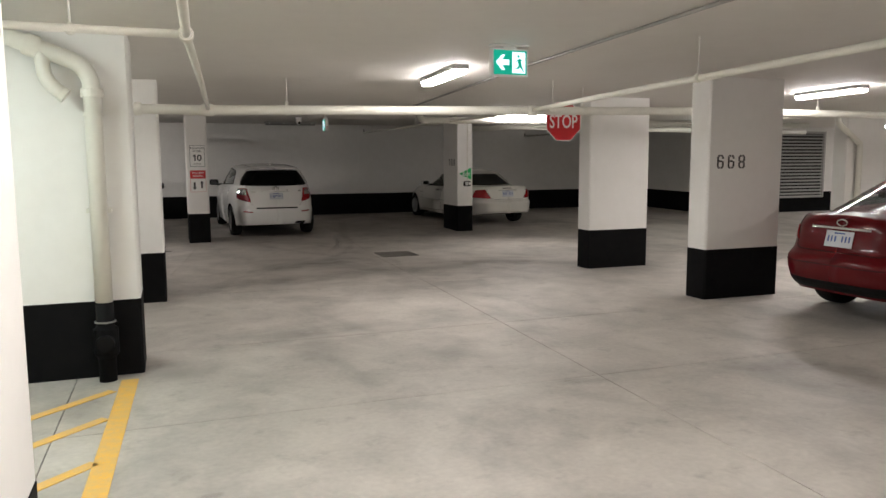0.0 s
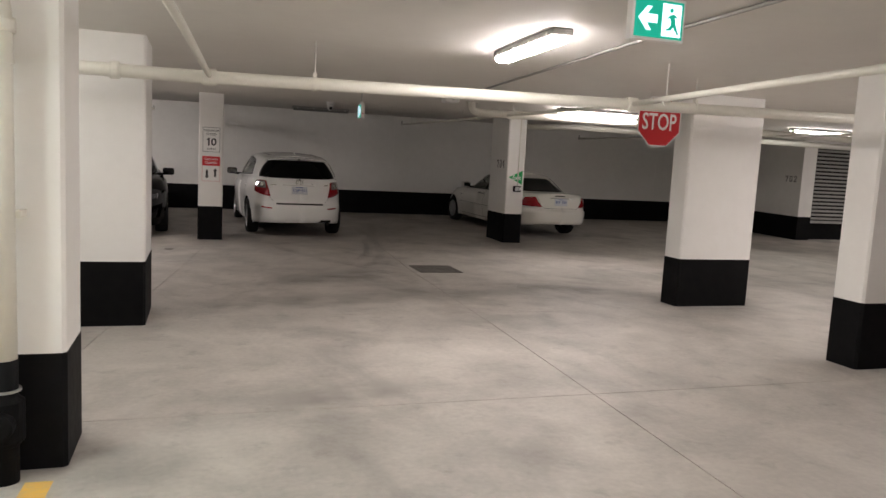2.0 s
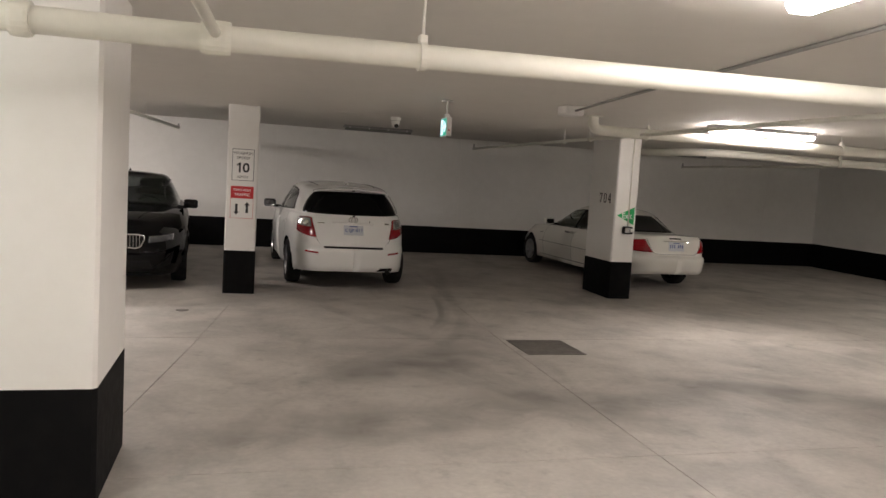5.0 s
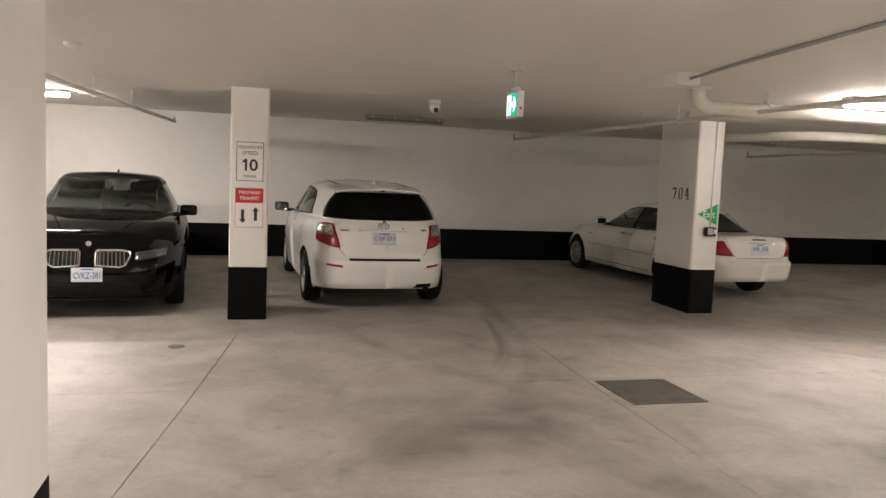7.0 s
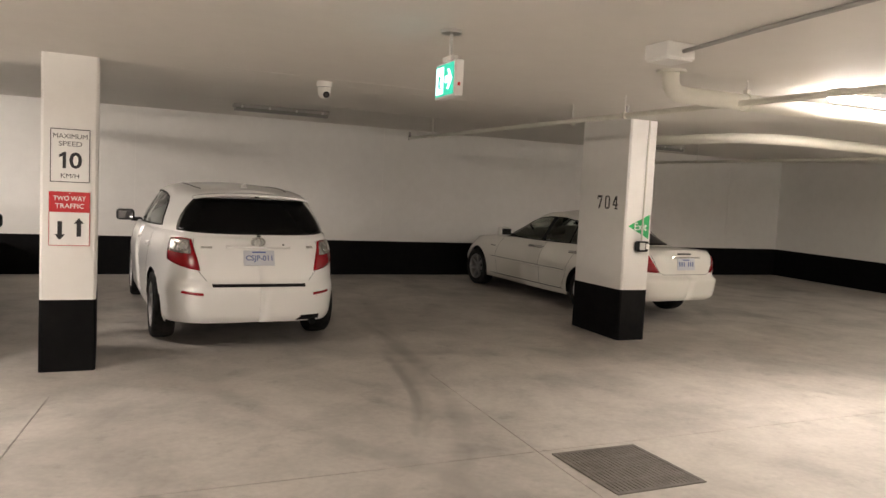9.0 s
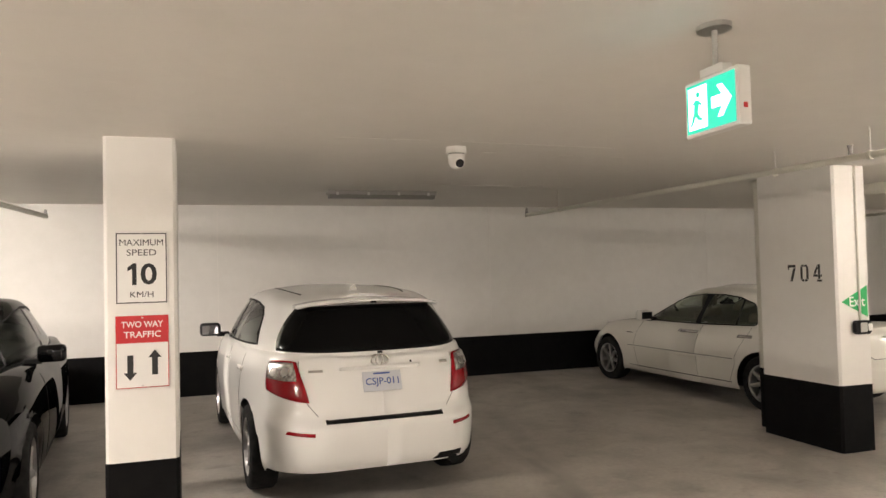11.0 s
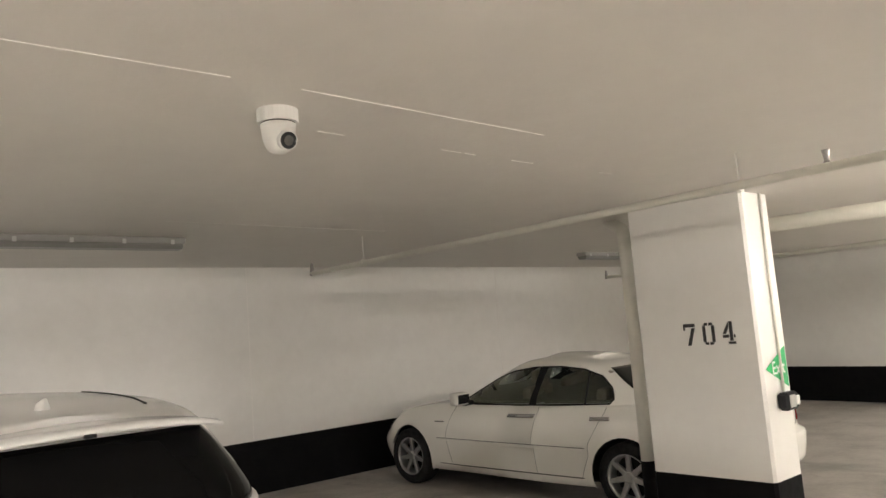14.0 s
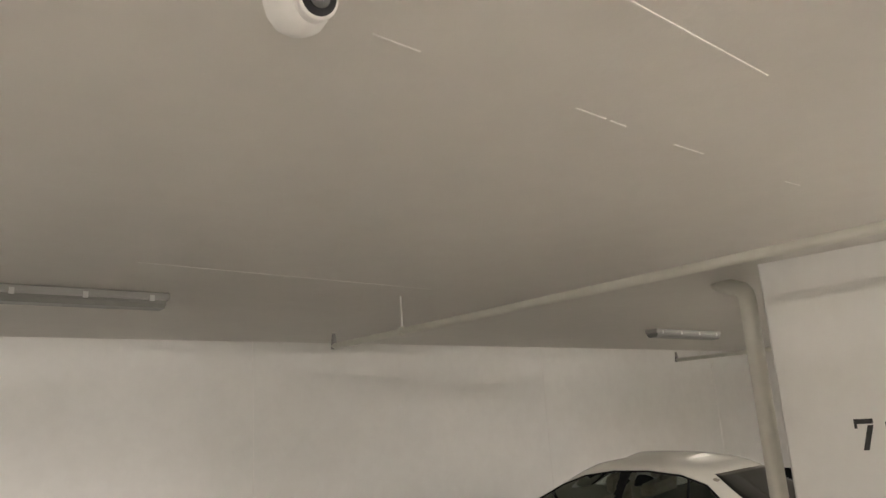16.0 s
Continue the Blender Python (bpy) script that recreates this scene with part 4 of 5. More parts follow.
def plate(car, hull, side, z, text, w=0.305, h=0.152, off=0.012, bars=False):
    u, v = hull.find(side, 0.0, z)
    p = hull.at(u, v)
    sg = -1 if side == "rear" else 1
    turn = pose(0, 0, 0, 0, 0, 0 if side == "rear" else 180)
    q1, q2 = hull.at(*hull.find(side, 0.0, z - 0.07)), hull.at(*hull.find(side, 0.0, z + 0.07))
    tilt = math.atan2((q2.y - q1.y) * (1 if side == "rear" else -1), q2.z - q1.z)
    m = Matrix.Translation((0, p.y + sg * off, p.z)) @ turn @ Matrix.Rotation(-tilt, 4, "X")
    pl = part("licence_plate", moved(BX(-w / 2, w / 2, -0.004, 0.004, -h / 2, h / 2, bev=0.002), m), M_PLATE, car, "white plate with blue characters")
    if bars:
        for k in range(7):
            x = -w * 0.38 + k * w * 0.127
            if k != 3:
                part("character", moved(BX(x - 0.008, x + 0.008, -0.006, -0.003, -0.028, 0.028), m), M_PLATE_INK, pl)
    else:
        part("characters", moved(letters(text, h * 0.46, w * 0.86, 0.0012, 0.01), m @ Matrix.Translation((0, -0.0042, -0.008))), M_PLATE_INK, pl)
    part("province_strip", moved(BX(-0.06, 0.06, -0.0052, -0.003, 0.048, 0.060), m), M_PLATE_INK, pl)
    return pl


def seam(hull, side, pts, width=0.008):
    """A dark panel gap along points (a, z)."""
    bm = bmesh.new()
    P = []
    for (a0, z0), (a1, z1) in zip(pts, pts[1:]):
        k = max(2, int(math.hypot(a1 - a0, z1 - z0) / 0.05))
        for i in range(k):
            P.append(hull.at(*hull.find(side, a0 + (a1 - a0) * i / k, z0 + (z1 - z0) * i / k), 0.0))
    P.append(hull.at(*hull.find(side, *pts[-1]), 0.0))
    return tube(bm, P, width / 2, 6)


def car_at(x, y, yaw):
    return pose(x, y, floor_z(y) + 0.0, 0.7 if y > 14.8 and abs(yaw) < 90 else 0, 0, yaw)


# white hatchback
S1 = dict(
    hull=([(0, 2.10), (0.25, 2.16), (0.5, 2.17), (0.75, 2.05), (1, 1.85)],
          [(0, -2.135), (0.05, -2.165), (0.12, -2.18), (0.3, -2.19), (0.42, -2.178), (0.475, -2.125), (0.55, -2.105), (0.75, -2.06), (1, -1.97)],
          [(0, 0.815), (0.05, 0.84), (0.12, 0.85), (0.35, 0.868), (0.6, 0.874), (0.85, 0.855), (1, 0.815)],
          [(-2.2, 0.27), (-1.8, 0.24), (-1.0, 0.20), (1.0, 0.20), (1.8, 0.2), (2.2, 0.22)],
          [(-2.2, 1.03), (-1.8, 1.05), (-0.8, 1.04), (0.5, 1.00), (1.1, 0.97), (1.7, 0.86), (2.2, 0.70)], 6.6,
          [(-1, 0.86), (-0.85, 0.945), (-0.5, 1.0), (0.5, 1.0), (0.85, 0.93), (1, 0.84)]),
    house=([(0, 1.22), (0.5, 0.80), (0.92, 0.36), (1, 0.20)], [(0, -2.03), (0.15, -2.0), (0.5, -1.88), (0.9, -1.73), (0.97, -1.68), (1, -1.56)],
           [(0, 0.835), (0.2, 0.81), (0.5, 0.75), (0.8, 0.675), (0.9, 0.635), (0.97, 0.57), (1, 0.48)],
           [(-2.2, 1.02), (-1.8, 1.04), (-0.8, 1.03), (0.5, 0.99), (1.3, 0.95)],
           [(-2.0, 1.39), (-1.6, 1.415), (-0.8, 1.46), (0.2, 1.455), (0.6, 1.39), (1.3, 1.28)], 4.6,
           [(-1, 0.84), (-0.8, 0.92), (-0.4, 0.985), (0.2, 1.0), (0.6, 0.97), (1, 0.86)]),
    axles=(1.25, -1.35), wheel=0.318, half=0.882, len=4.36, win=-0.20, lean=-0.25, glass=[(0.98, 1.005), (0.74, 1.14), (0.46, 1.27), (0.20, 1.345), (-0.10, 1.375), (-0.50, 1.382), (-0.85, 1.372), (-1.10, 1.345), (-1.22, 1.29), (-1.40, 1.085), (-0.4, 1.045), (0.5, 1.01)], belt=0.98, seats=(0.05, -0.85),
    wr=0.0, rw=0.0, spokes=5, crown=0.02, roof_crown=0.03)
hatch, HH, HG = build_car("hatchback_car", "white hatchback parked with its tail to the aisle", M_CARW, S1, car_at(1.115, 17.13, 2.2))
part("rear_window", HG.patch("rear", [(-0.735, 1.052), (0.735, 1.052), (0.655, 1.365), (-0.655, 1.365)], 0.008, 28, 14, 0.02, rnd=0.24), M_PRIVACY, hatch, "dark privacy glass rear window", smooth=True)
for sg in (-1, 1):
    lamp = part("tail_light", HH.patch("rear", [(sg * 0.50, 0.715), (sg * 0.90, 0.80), (sg * 0.885, 1.0), (sg * 0.61, 1.005)], 0.012, 16, 12, rnd=0.26), M_TAIL, hatch, "red tail light with clear upper part", smooth=True)
    part("clear_lens", HH.patch("rear", [(sg * 0.59, 0.862), (sg * 0.885, 0.88), (sg * 0.88, 0.99), (sg * 0.63, 0.99)], 0.017, 12, 8, rnd=0.25), M_CLEAR, lamp, "clear upper lens", smooth=True)
    for a in (0.69, 0.80):
        c = HH.at(*HH.find("rear", sg * a, 0.925), 0.018)
        d = (HH.at(*HH.find("rear", sg * a, 0.925), 0.03) - c).normalized()
        part("lamp_reflector", TB([c, c + d * 0.004], [0.036, 0.030], 18), M_CHROME, lamp, "round chrome reflector")
    part("reflector", HH.patch("rear", [(sg * 0.50, 0.515), (sg * 0.72, 0.530), (sg * 0.70, 0.552), (sg * 0.50, 0.540)], 0.005, 8, 2), M_TAIL, hatch, "red bumper reflector")
    mirror(hatch, sg * 0.86, 0.78, 0.98, M_PLASTIC_B, sg)
    sd = "right" if sg > 0 else "left"
    part("door_seam", seam(HH, sd, [(-0.18, 0.98), (-0.20, 0.34)], 0.0045), M_SEAM, hatch)
    part("door_seam", seam(HH, sd, [(0.98, 0.93), (0.88, 0.34), (-0.9, 0.34), (-1.0, 0.62), (-1.18, 1.0)], 0.0045), M_SEAM, hatch)
    for yy in (-0.02, -0.98):
        part("door_handle", HH.patch(sd, [(yy, 0.86), (yy - 0.2, 0.865), (yy - 0.2, 0.895), (yy, 0.89)], 0.022, 6, 2, 0.02), M_CARW, hatch, smooth=True)
part("hatch_seam", seam(HH, "rear", [(-0.60, 1.0), (-0.585, 0.90), (-0.53, 0.72), (-0.46, 0.635), (-0.40, 0.615), (0.40, 0.615), (0.46, 0.635), (0.53, 0.72), (0.585, 0.90), (0.60, 1.0)], 0.005), M_SEAM, hatch)
part("hatch_gap", HH.patch("rear", [(-0.42, 0.595), (0.42, 0.595), (0.42, 0.618), (-0.42, 0.618)], 0.004, 12, 2), M_TRIMK, hatch, "dark gap over the bumper")
part("plate_garnish", HH.patch("rear", [(-0.30, 0.925), (0.30, 0.925), (0.30, 0.945), (-0.30, 0.945)], 0.022, 12, 2, 0.03), M_CARW, hatch, smooth=True)
plate(hatch, HH, "rear", 0.845, "CSJP-011", 0.28, 0.14)
p = HH.at(*HH.find("rear", 0.0, 0.985))
part("emblem", TB([(0.062 * math.cos(t), p.y - 0.012, p.z + 0.042 * math.sin(t)) for t in [2 * math.pi * i / 24 for i in range(25)]], 0.008, 8), M_CHROME, hatch, "plain chrome oval emblem")
part("emblem", TB([(0.026 * math.cos(t), p.y - 0.012, p.z + 0.040 * math.sin(t)) for t in [2 * math.pi * i / 24 for i in range(25)]], 0.006, 8), M_CHROME, hatch)
part("badge", HH.patch("rear", [(-0.52, 0.925), (-0.42, 0.925), (-0.42, 0.94), (-0.52, 0.94)], 0.004, 4, 1), M_CHROME, hatch)
part("badge", HH.patch("rear", [(0.47, 0.935), (0.54, 0.935), (0.54, 0.955), (0.47, 0.955)], 0.004, 4, 1), M_CHROME, hatch)
part("hatch_lock", HH.patch("rear", [(0.235, 0.955), (0.25, 0.955), (0.25, 0.97), (0.235, 0.97)], 0.004, 2, 2), M_TRIMK, hatch)
bm = bmesh.new()
for i in range(13):
    t = -1 + i / 6
    x = 0.535 * t
    y = -1.83 + 0.09 * abs(t) ** 2.2
    z = 1.412 - 0.030 * abs(t) ** 2 - 0.012 * abs(t) ** 8
    ring = [(y - 0.05, z - 0.018), (y - 0.06, z - 0.004), (y + 0.0, z + 0.008), (y + 0.16, z + 0.016 - 0.01 * abs(t)), (y + 0.16, z - 0.02)]
    vs = [bm.verts.new((x, a, b)) for a, b in ring]
    if i:
        for q in range(5):
            bm.faces.new((last[q], last[(q + 1) % 5], vs[(q + 1) % 5], vs[q]))
    else:
        bm.faces.new(vs)
    last = vs
bm.faces.new(last[::-1])
bmesh.ops.recalc_face_normals(bm, faces=bm.faces[:])
part("roof_spoiler", bm, M_CARW, hatch, "white roof spoiler over the rear window", smooth=True)
part("stop_lamp", BX(-0.02, 0.02, -1.892, -1.875, 1.386, 1.40), M_TRIMK, hatch)
part("aerial_base", TB([(0, -1.30, 1.45), (0, -1.30, 1.48), (0, -1.34, 1.505)], [0.035, 0.026, 0.008], 12), M_PLASTIC_W, hatch, smooth=True)
for sg in (-1, 1):
    part("roof_channel", TB([HG.at(*HG.find("right" if sg > 0 else "left", y, 9.0), 0.0) + Vector((-sg * 0.015, 0, 0.002)) for y in (-1.45, -1.1, -0.7, -0.3, 0.0)], 0.007, 6), M_TRIMK, hatch)
part("exhaust_pipe", TB([(0.50, -1.9, 0.27), (0.50, -2.16, 0.265)], 0.032, 14), M_TRIMK, hatch)
part("bumper_recess", HH.patch("rear", [(0.36, 0.275), (0.62, 0.275), (0.60, 0.325), (0.40, 0.325)], 0.003, 6, 2), M_TRIMK, hatch)
part("rear_wiper_mount", BX(-0.02, 0.02, -2.03, -2.0, 1.03, 1.05, bev=0.005), M_TRIMK, hatch)

# white saloon
S2 = dict(
    hull=([(0, 2.18), (0.3, 2.255), (0.5, 2.26), (0.75, 2.16), (1, 2.0)],
          [(0, -2.19), (0.05, -2.235), (0.15, -2.25), (0.35, -2.265), (0.45, -2.258), (0.495, -2.205), (0.56, -2.195), (0.8, -2.18), (0.95, -2.155), (1, -2.12)],
          [(0, 0.80), (0.05, 0.83), (0.12, 0.845), (0.4, 0.862), (0.65, 0.862), (0.85, 0.835), (1, 0.775)],
          [(-2.3, 0.315), (-1.9, 0.26), (-1.0, 0.19), (1.0, 0.19), (2.0, 0.19), (2.3, 0.22)],
          [(-2.3, 0.905), (-1.9, 0.92), (-1.2, 0.895), (0.3, 0.86), (1.0, 0.855), (1.7, 0.78), (2.3, 0.65)], 6.2,
          [(-1, 0.86), (-0.85, 0.94), (-0.5, 1.0), (0.45, 1.0), (0.8, 0.945), (1, 0.82)]),
    house=([(0, 1.12), (0.5, 0.66), (0.9, 0.22), (0.97, 0.08), (1, -0.05)], [(0, -1.62), (0.2, -1.44), (0.5, -1.20), (0.9, -0.86), (0.97, -0.73), (1, -0.58)],
           [(0, 0.775), (0.2, 0.745), (0.5, 0.675), (0.8, 0.60), (0.9, 0.56), (0.97, 0.49), (1, 0.40)],
           [(-2.2, 0.905), (-1.2, 0.88), (0.3, 0.85), (1.3, 0.835)],
           [(-1.6, 1.12), (-1.1, 1.21), (-0.8, 1.262), (-0.4, 1.298), (0.1, 1.298), (0.6, 1.238), (1.3, 1.13)], 5.0,
           [(-1, 0.86), (-0.75, 0.96), (-0.3, 1.0), (0.6, 0.985), (1, 0.88)]),
    axles=(1.50, -1.215), wheel=0.298, half=0.862, len=4.52, win=-0.22, lean=-0.1, glass=[(0.84, 0.868), (0.62, 0.995), (0.38, 1.11), (0.12, 1.19), (-0.15, 1.226), (-0.46, 1.228), (-0.70, 1.20), (-0.88, 1.135), (-1.01, 1.035), (-1.07, 0.94), (-1.04, 0.905), (-0.4, 0.885)], belt=0.865, seats=(0.0, -0.85), seat=M_SEAT_PALE, trim=M_CABIN_PALE,
    wr=0.0, rw=0.0, spokes=7, crown=0.025, roof_crown=0.03)
sedan, SH, SG = build_car("saloon_car", "cream white saloon parked behind the numbered column", M_CARC, S2, car_at(6.47, 17.71, 5.0))
for sg in (-1, 1):
    lamp = part("tail_light", SH.patch("rear", [(sg * 0.44, 0.655), (sg * 0.95, 0.665), (sg * 0.86, 0.84), (sg * 0.60, 0.862)], 0.012, 12, 8), M_TAIL, sedan, "red wedge tail light", smooth=True)
    part("clear_band", SH.patch("rear", [(sg * 0.52, 0.755), (sg * 0.9, 0.745), (sg * 0.89, 0.77), (sg * 0.55, 0.785)], 0.016, 8, 2), M_TAIL, lamp)
    mirror(sedan, sg * 0.80, 0.62, 0.875, M_CARC, sg)
    sd = "right" if sg > 0 else "left"
    part("door_seam", seam(SH, sd, [(-0.22, 0.865), (-0.22, 0.27)], 0.0045), M_SEAM, sedan)
    part("door_seam", seam(SH, sd, [(0.92, 0.87), (0.86, 0.26), (-0.72, 0.26), (-0.84, 0.52), (-1.02, 0.88)], 0.0045), M_SEAM, sedan)
    part("rub_strip", SH.patch(sd, [(1.02, 0.50), (-0.82, 0.50), (-0.82, 0.522), (1.02, 0.522)], 0.008, 24, 2), M_CARC, sedan)
    part("strip_line", seam(SH, sd, [(1.02, 0.528), (-0.82, 0.528)], 0.006), M_TRIMK, sedan)
    part("sill_line", seam(SH, sd, [(1.05, 0.265), (-0.75, 0.265)], 0.007), M_TRIMK, sedan)
    part("side_marker", SH.patch(sd, [(1.12, 0.69), (0.98, 0.69), (0.98, 0.70), (1.12, 0.70)], 0.004, 3, 1), M_TRIMK, sedan)
    for yy in (0.03, -0.87):
        part("door_handle", SH.patch(sd, [(yy, 0.765), (yy - 0.2, 0.77), (yy - 0.2, 0.80), (yy, 0.795)], 0.022, 6, 2, 0.02), M_CHROME, sedan, smooth=True)
    part("headlight", SH.patch("front", [(sg * 0.42, 0.50), (sg * 0.72, 0.54), (sg * 0.72, 0.66), (sg * 0.46, 0.62)], 0.008, 8, 5), M_HEAD, sedan, "clear headlight", smooth=True)
    part("window_trim", TB([SG.side_at(y, z, sg, 0.004) for y, z in ((0.82, 0.866), (0.0, 0.876), (-1.04, 0.903))], 0.007, 6), M_TRIMK, sedan)
for sg in (1, -1):
    part("quarter_divider", TB([SG.side_at(y, z, sg, 0.003) for y, z in ((-0.80, 0.90), (-0.79, 1.03), (-0.76, 1.175))], 0.010, 6), M_TRIMK, sedan)
part("boot_seam", seam(SH, "rear", [(-0.60, 0.90), (-0.52, 0.79), (-0.44, 0.66), (-0.38, 0.63), (0.38, 0.63), (0.44, 0.66), (0.52, 0.79), (0.60, 0.90)], 0.006), M_TRIMK, sedan)
part("rear_window", SG.patch("rear", [(-0.53, 0.935), (0.53, 0.935), (0.46, 1.20), (-0.46, 1.20)], 0.005, 20, 12, 0.012, rnd=0.12), M_REAR, sedan, "dark curved rear window", smooth=True)
part("plate_recess", SH.patch("rear", [(-0.29, 0.69), (0.29, 0.69), (0.27, 0.845), (-0.27, 0.845)], 0.003, 10, 4), M_CARC, sedan)
plate(sedan, SH, "rear", 0.765, "", bars=True)
part("boot_handle", SH.patch("rear", [(-0.26, 0.835), (0.26, 0.835), (0.26, 0.85), (-0.26, 0.85)], 0.02, 8, 2, 0.02), M_CHROME, sedan, "chrome boot strip")
part("stop_lamp", SH.patch("rear", [(-0.13, 0.882), (0.13, 0.882), (0.13, 0.897), (-0.13, 0.897)], 0.006, 6, 1), M_TRIMK, sedan)

# black saloon, nose to the aisle
S3 = dict(
    hull=([(0, 2.38), (0.25, 2.45), (0.5, 2.47), (0.75, 2.43), (0.9, 2.36), (1, 2.24)],
          [(0, -2.40), (0.3, -2.47), (0.7, -2.42), (1, -2.3)],
          [(0, 0.86), (0.12, 0.90), (0.4, 0.932), (0.65, 0.93), (0.85, 0.905), (1, 0.835)],
          [(-2.5, 0.25), (-1.5, 0.19), (1.5, 0.17), (2.5, 0.16)],
          [(-2.5, 0.98), (-1.2, 0.99), (0.3, 0.95), (1.1, 0.96), (1.8, 0.90), (2.25, 0.82), (2.5, 0.74)], 6.5,
          [(-1, 0.86), (-0.8, 0.95), (-0.4, 1.0), (0.5, 1.0), (0.8, 0.965), (1, 0.84)]),
    house=([(0, 1.18), (0.5, 0.72), (0.92, 0.28), (1, 0.15)], [(0, -1.75), (0.5, -1.35), (0.9, -1.05), (1, -0.9)],
           [(0, 0.80), (0.2, 0.775), (0.5, 0.71), (0.85, 0.62), (0.95, 0.58), (1, 0.52)],
           [(-2.2, 0.98), (-1.2, 0.98), (0.3, 0.945), (1.3, 0.945)],
           [(-1.6, 1.34), (-1.1, 1.40), (-0.4, 1.435), (0.1, 1.43), (0.6, 1.38), (1.3, 1.25)], 5.5,
           [(-1, 0.86), (-0.75, 0.96), (-0.3, 1.0), (0.6, 0.985), (1, 0.92)]),
    axles=(1.62, -1.355), wheel=0.335, half=0.932, len=4.94, win=-0.20, glass=[(0.95, 0.965), (0.70, 1.12), (0.42, 1.26), (0.15, 1.335), (-0.2, 1.365), (-0.6, 1.355), (-0.95, 1.29), (-1.2, 1.16), (-1.36, 1.02), (-1.2, 0.995)], belt=0.97, seats=(0.05, -0.9),
    wr=0.15, rw=0.86, wf=0.14, spokes=7, crown=0.04, roof_crown=0.03)
bsal, BH, BG = build_car("saloon_car", "glossy black saloon parked nose out", M_CARK, S3, car_at(-2.07, 16.98, 184.0))
for sg in (-1, 1):
    g = part("kidney_grille", BH.patch("front", [(sg * 0.03, 0.52), (sg * 0.34, 0.525), (sg * 0.40, 0.66), (sg * 0.05, 0.675)], 0.006, 8, 4), M_TRIMK, bsal, "dark grille with chrome rim and bars")
    rim = [(sg * 0.035, 0.53), (sg * 0.30, 0.515), (sg * 0.355, 0.54), (sg * 0.40, 0.62), (sg * 0.395, 0.66), (sg * 0.33, 0.675), (sg * 0.06, 0.675), (sg * 0.035, 0.65), (sg * 0.035, 0.53)]
    part("grille_rim", TB([BH.at(*BH.find("front", a, z), 0.014) for a, z in rim], 0.011, 8), M_CHROME, g, "chrome grille rim")
    for k in range(8):
        x = sg * (0.075 + k * 0.038)
        part("grille_bar", TB([BH.at(*BH.find("front", x, z), 0.014) for z in (0.53, 0.595, 0.665)], 0.004, 6), M_CHROME, g)
    h = part("headlight", BH.patch("front", [(sg * 0.44, 0.585), (sg * 0.80, 0.62), (sg * 0.835, 0.70), (sg * 0.45, 0.665)], 0.008, 12, 5), M_HEAD, bsal, "clear headlight with bright lenses", smooth=True)
    for k in (0.55, 0.68):
        part("lens_unit", BH.patch("front", [(sg * (k - 0.05), 0.60 + (k - 0.5) * 0.1), (sg * (k + 0.05), 0.605 + (k - 0.5) * 0.1), (sg * (k + 0.06), 0.655 + (k - 0.5) * 0.1), (sg * (k - 0.04), 0.65 + (k - 0.5) * 0.1)], 0.013, 4, 3), M_HEAD, h)
    part("air_intake", BH.patch("front", [(sg * 0.56, 0.26), (sg * 0.78, 0.30), (sg * 0.82, 0.47), (sg * 0.70, 0.44)], 0.004, 6, 5), M_TRIMK, bsal, "dark bumper intake")
    part("intake_blade", TB([BH.at(*BH.find("front", a * sg, z), 0.01) for a, z in ((0.52, 0.27), (0.64, 0.36), (0.76, 0.45))], 0.008, 6), M_CARK, bsal)
    mirror(bsal, sg * 0.845, 0.72, 0.965, M_CARK, sg)
    sd = "right" if sg > 0 else "left"
    part("door_seam", seam(BH, sd, [(0.95, 0.90), (0.86, 0.30), (-0.75, 0.30)], 0.006), M_TRIMK, bsal)
part("lower_intake", BH.patch("front", [(-0.52, 0.25), (0.52, 0.25), (0.46, 0.36), (-0.46, 0.36)], 0.004, 12, 4), M_TRIMK, bsal, "dark lower bumper intake")
part("splitter", BH.patch("front", [(-0.75, 0.185), (0.75, 0.185), (0.75, 0.20), (-0.75, 0.20)], 0.012, 14, 1), M_CARK, bsal)
plate(bsal, BH, "front", 0.445, "CVKZ-381", 0.285, 0.142, off=0.03)
p = BH.at(*BH.find("front", 0.0, 0.735), 0.006)
part("emblem", TB([(0, p.y - 0.004, p.z - 0.0), (0, p.y + 0.008, p.z + 0.006)], 0.027, 18), M_CHROME, bsal, "plain round emblem")
for sg in (-1, 1):
    part("bonnet_crease", TB([(sg * 0.30, 2.12, 0.888), (sg * 0.42, 1.6, 0.975), (sg * 0.52, 1.15, 0.998)], 0.004, 6), M_CARK, bsal)
part("roof_aerial", TB([(0, -0.75, 1.45), (0, -0.84, 1.50)], [0.025, 0.006], 8), M_CARK, bsal)

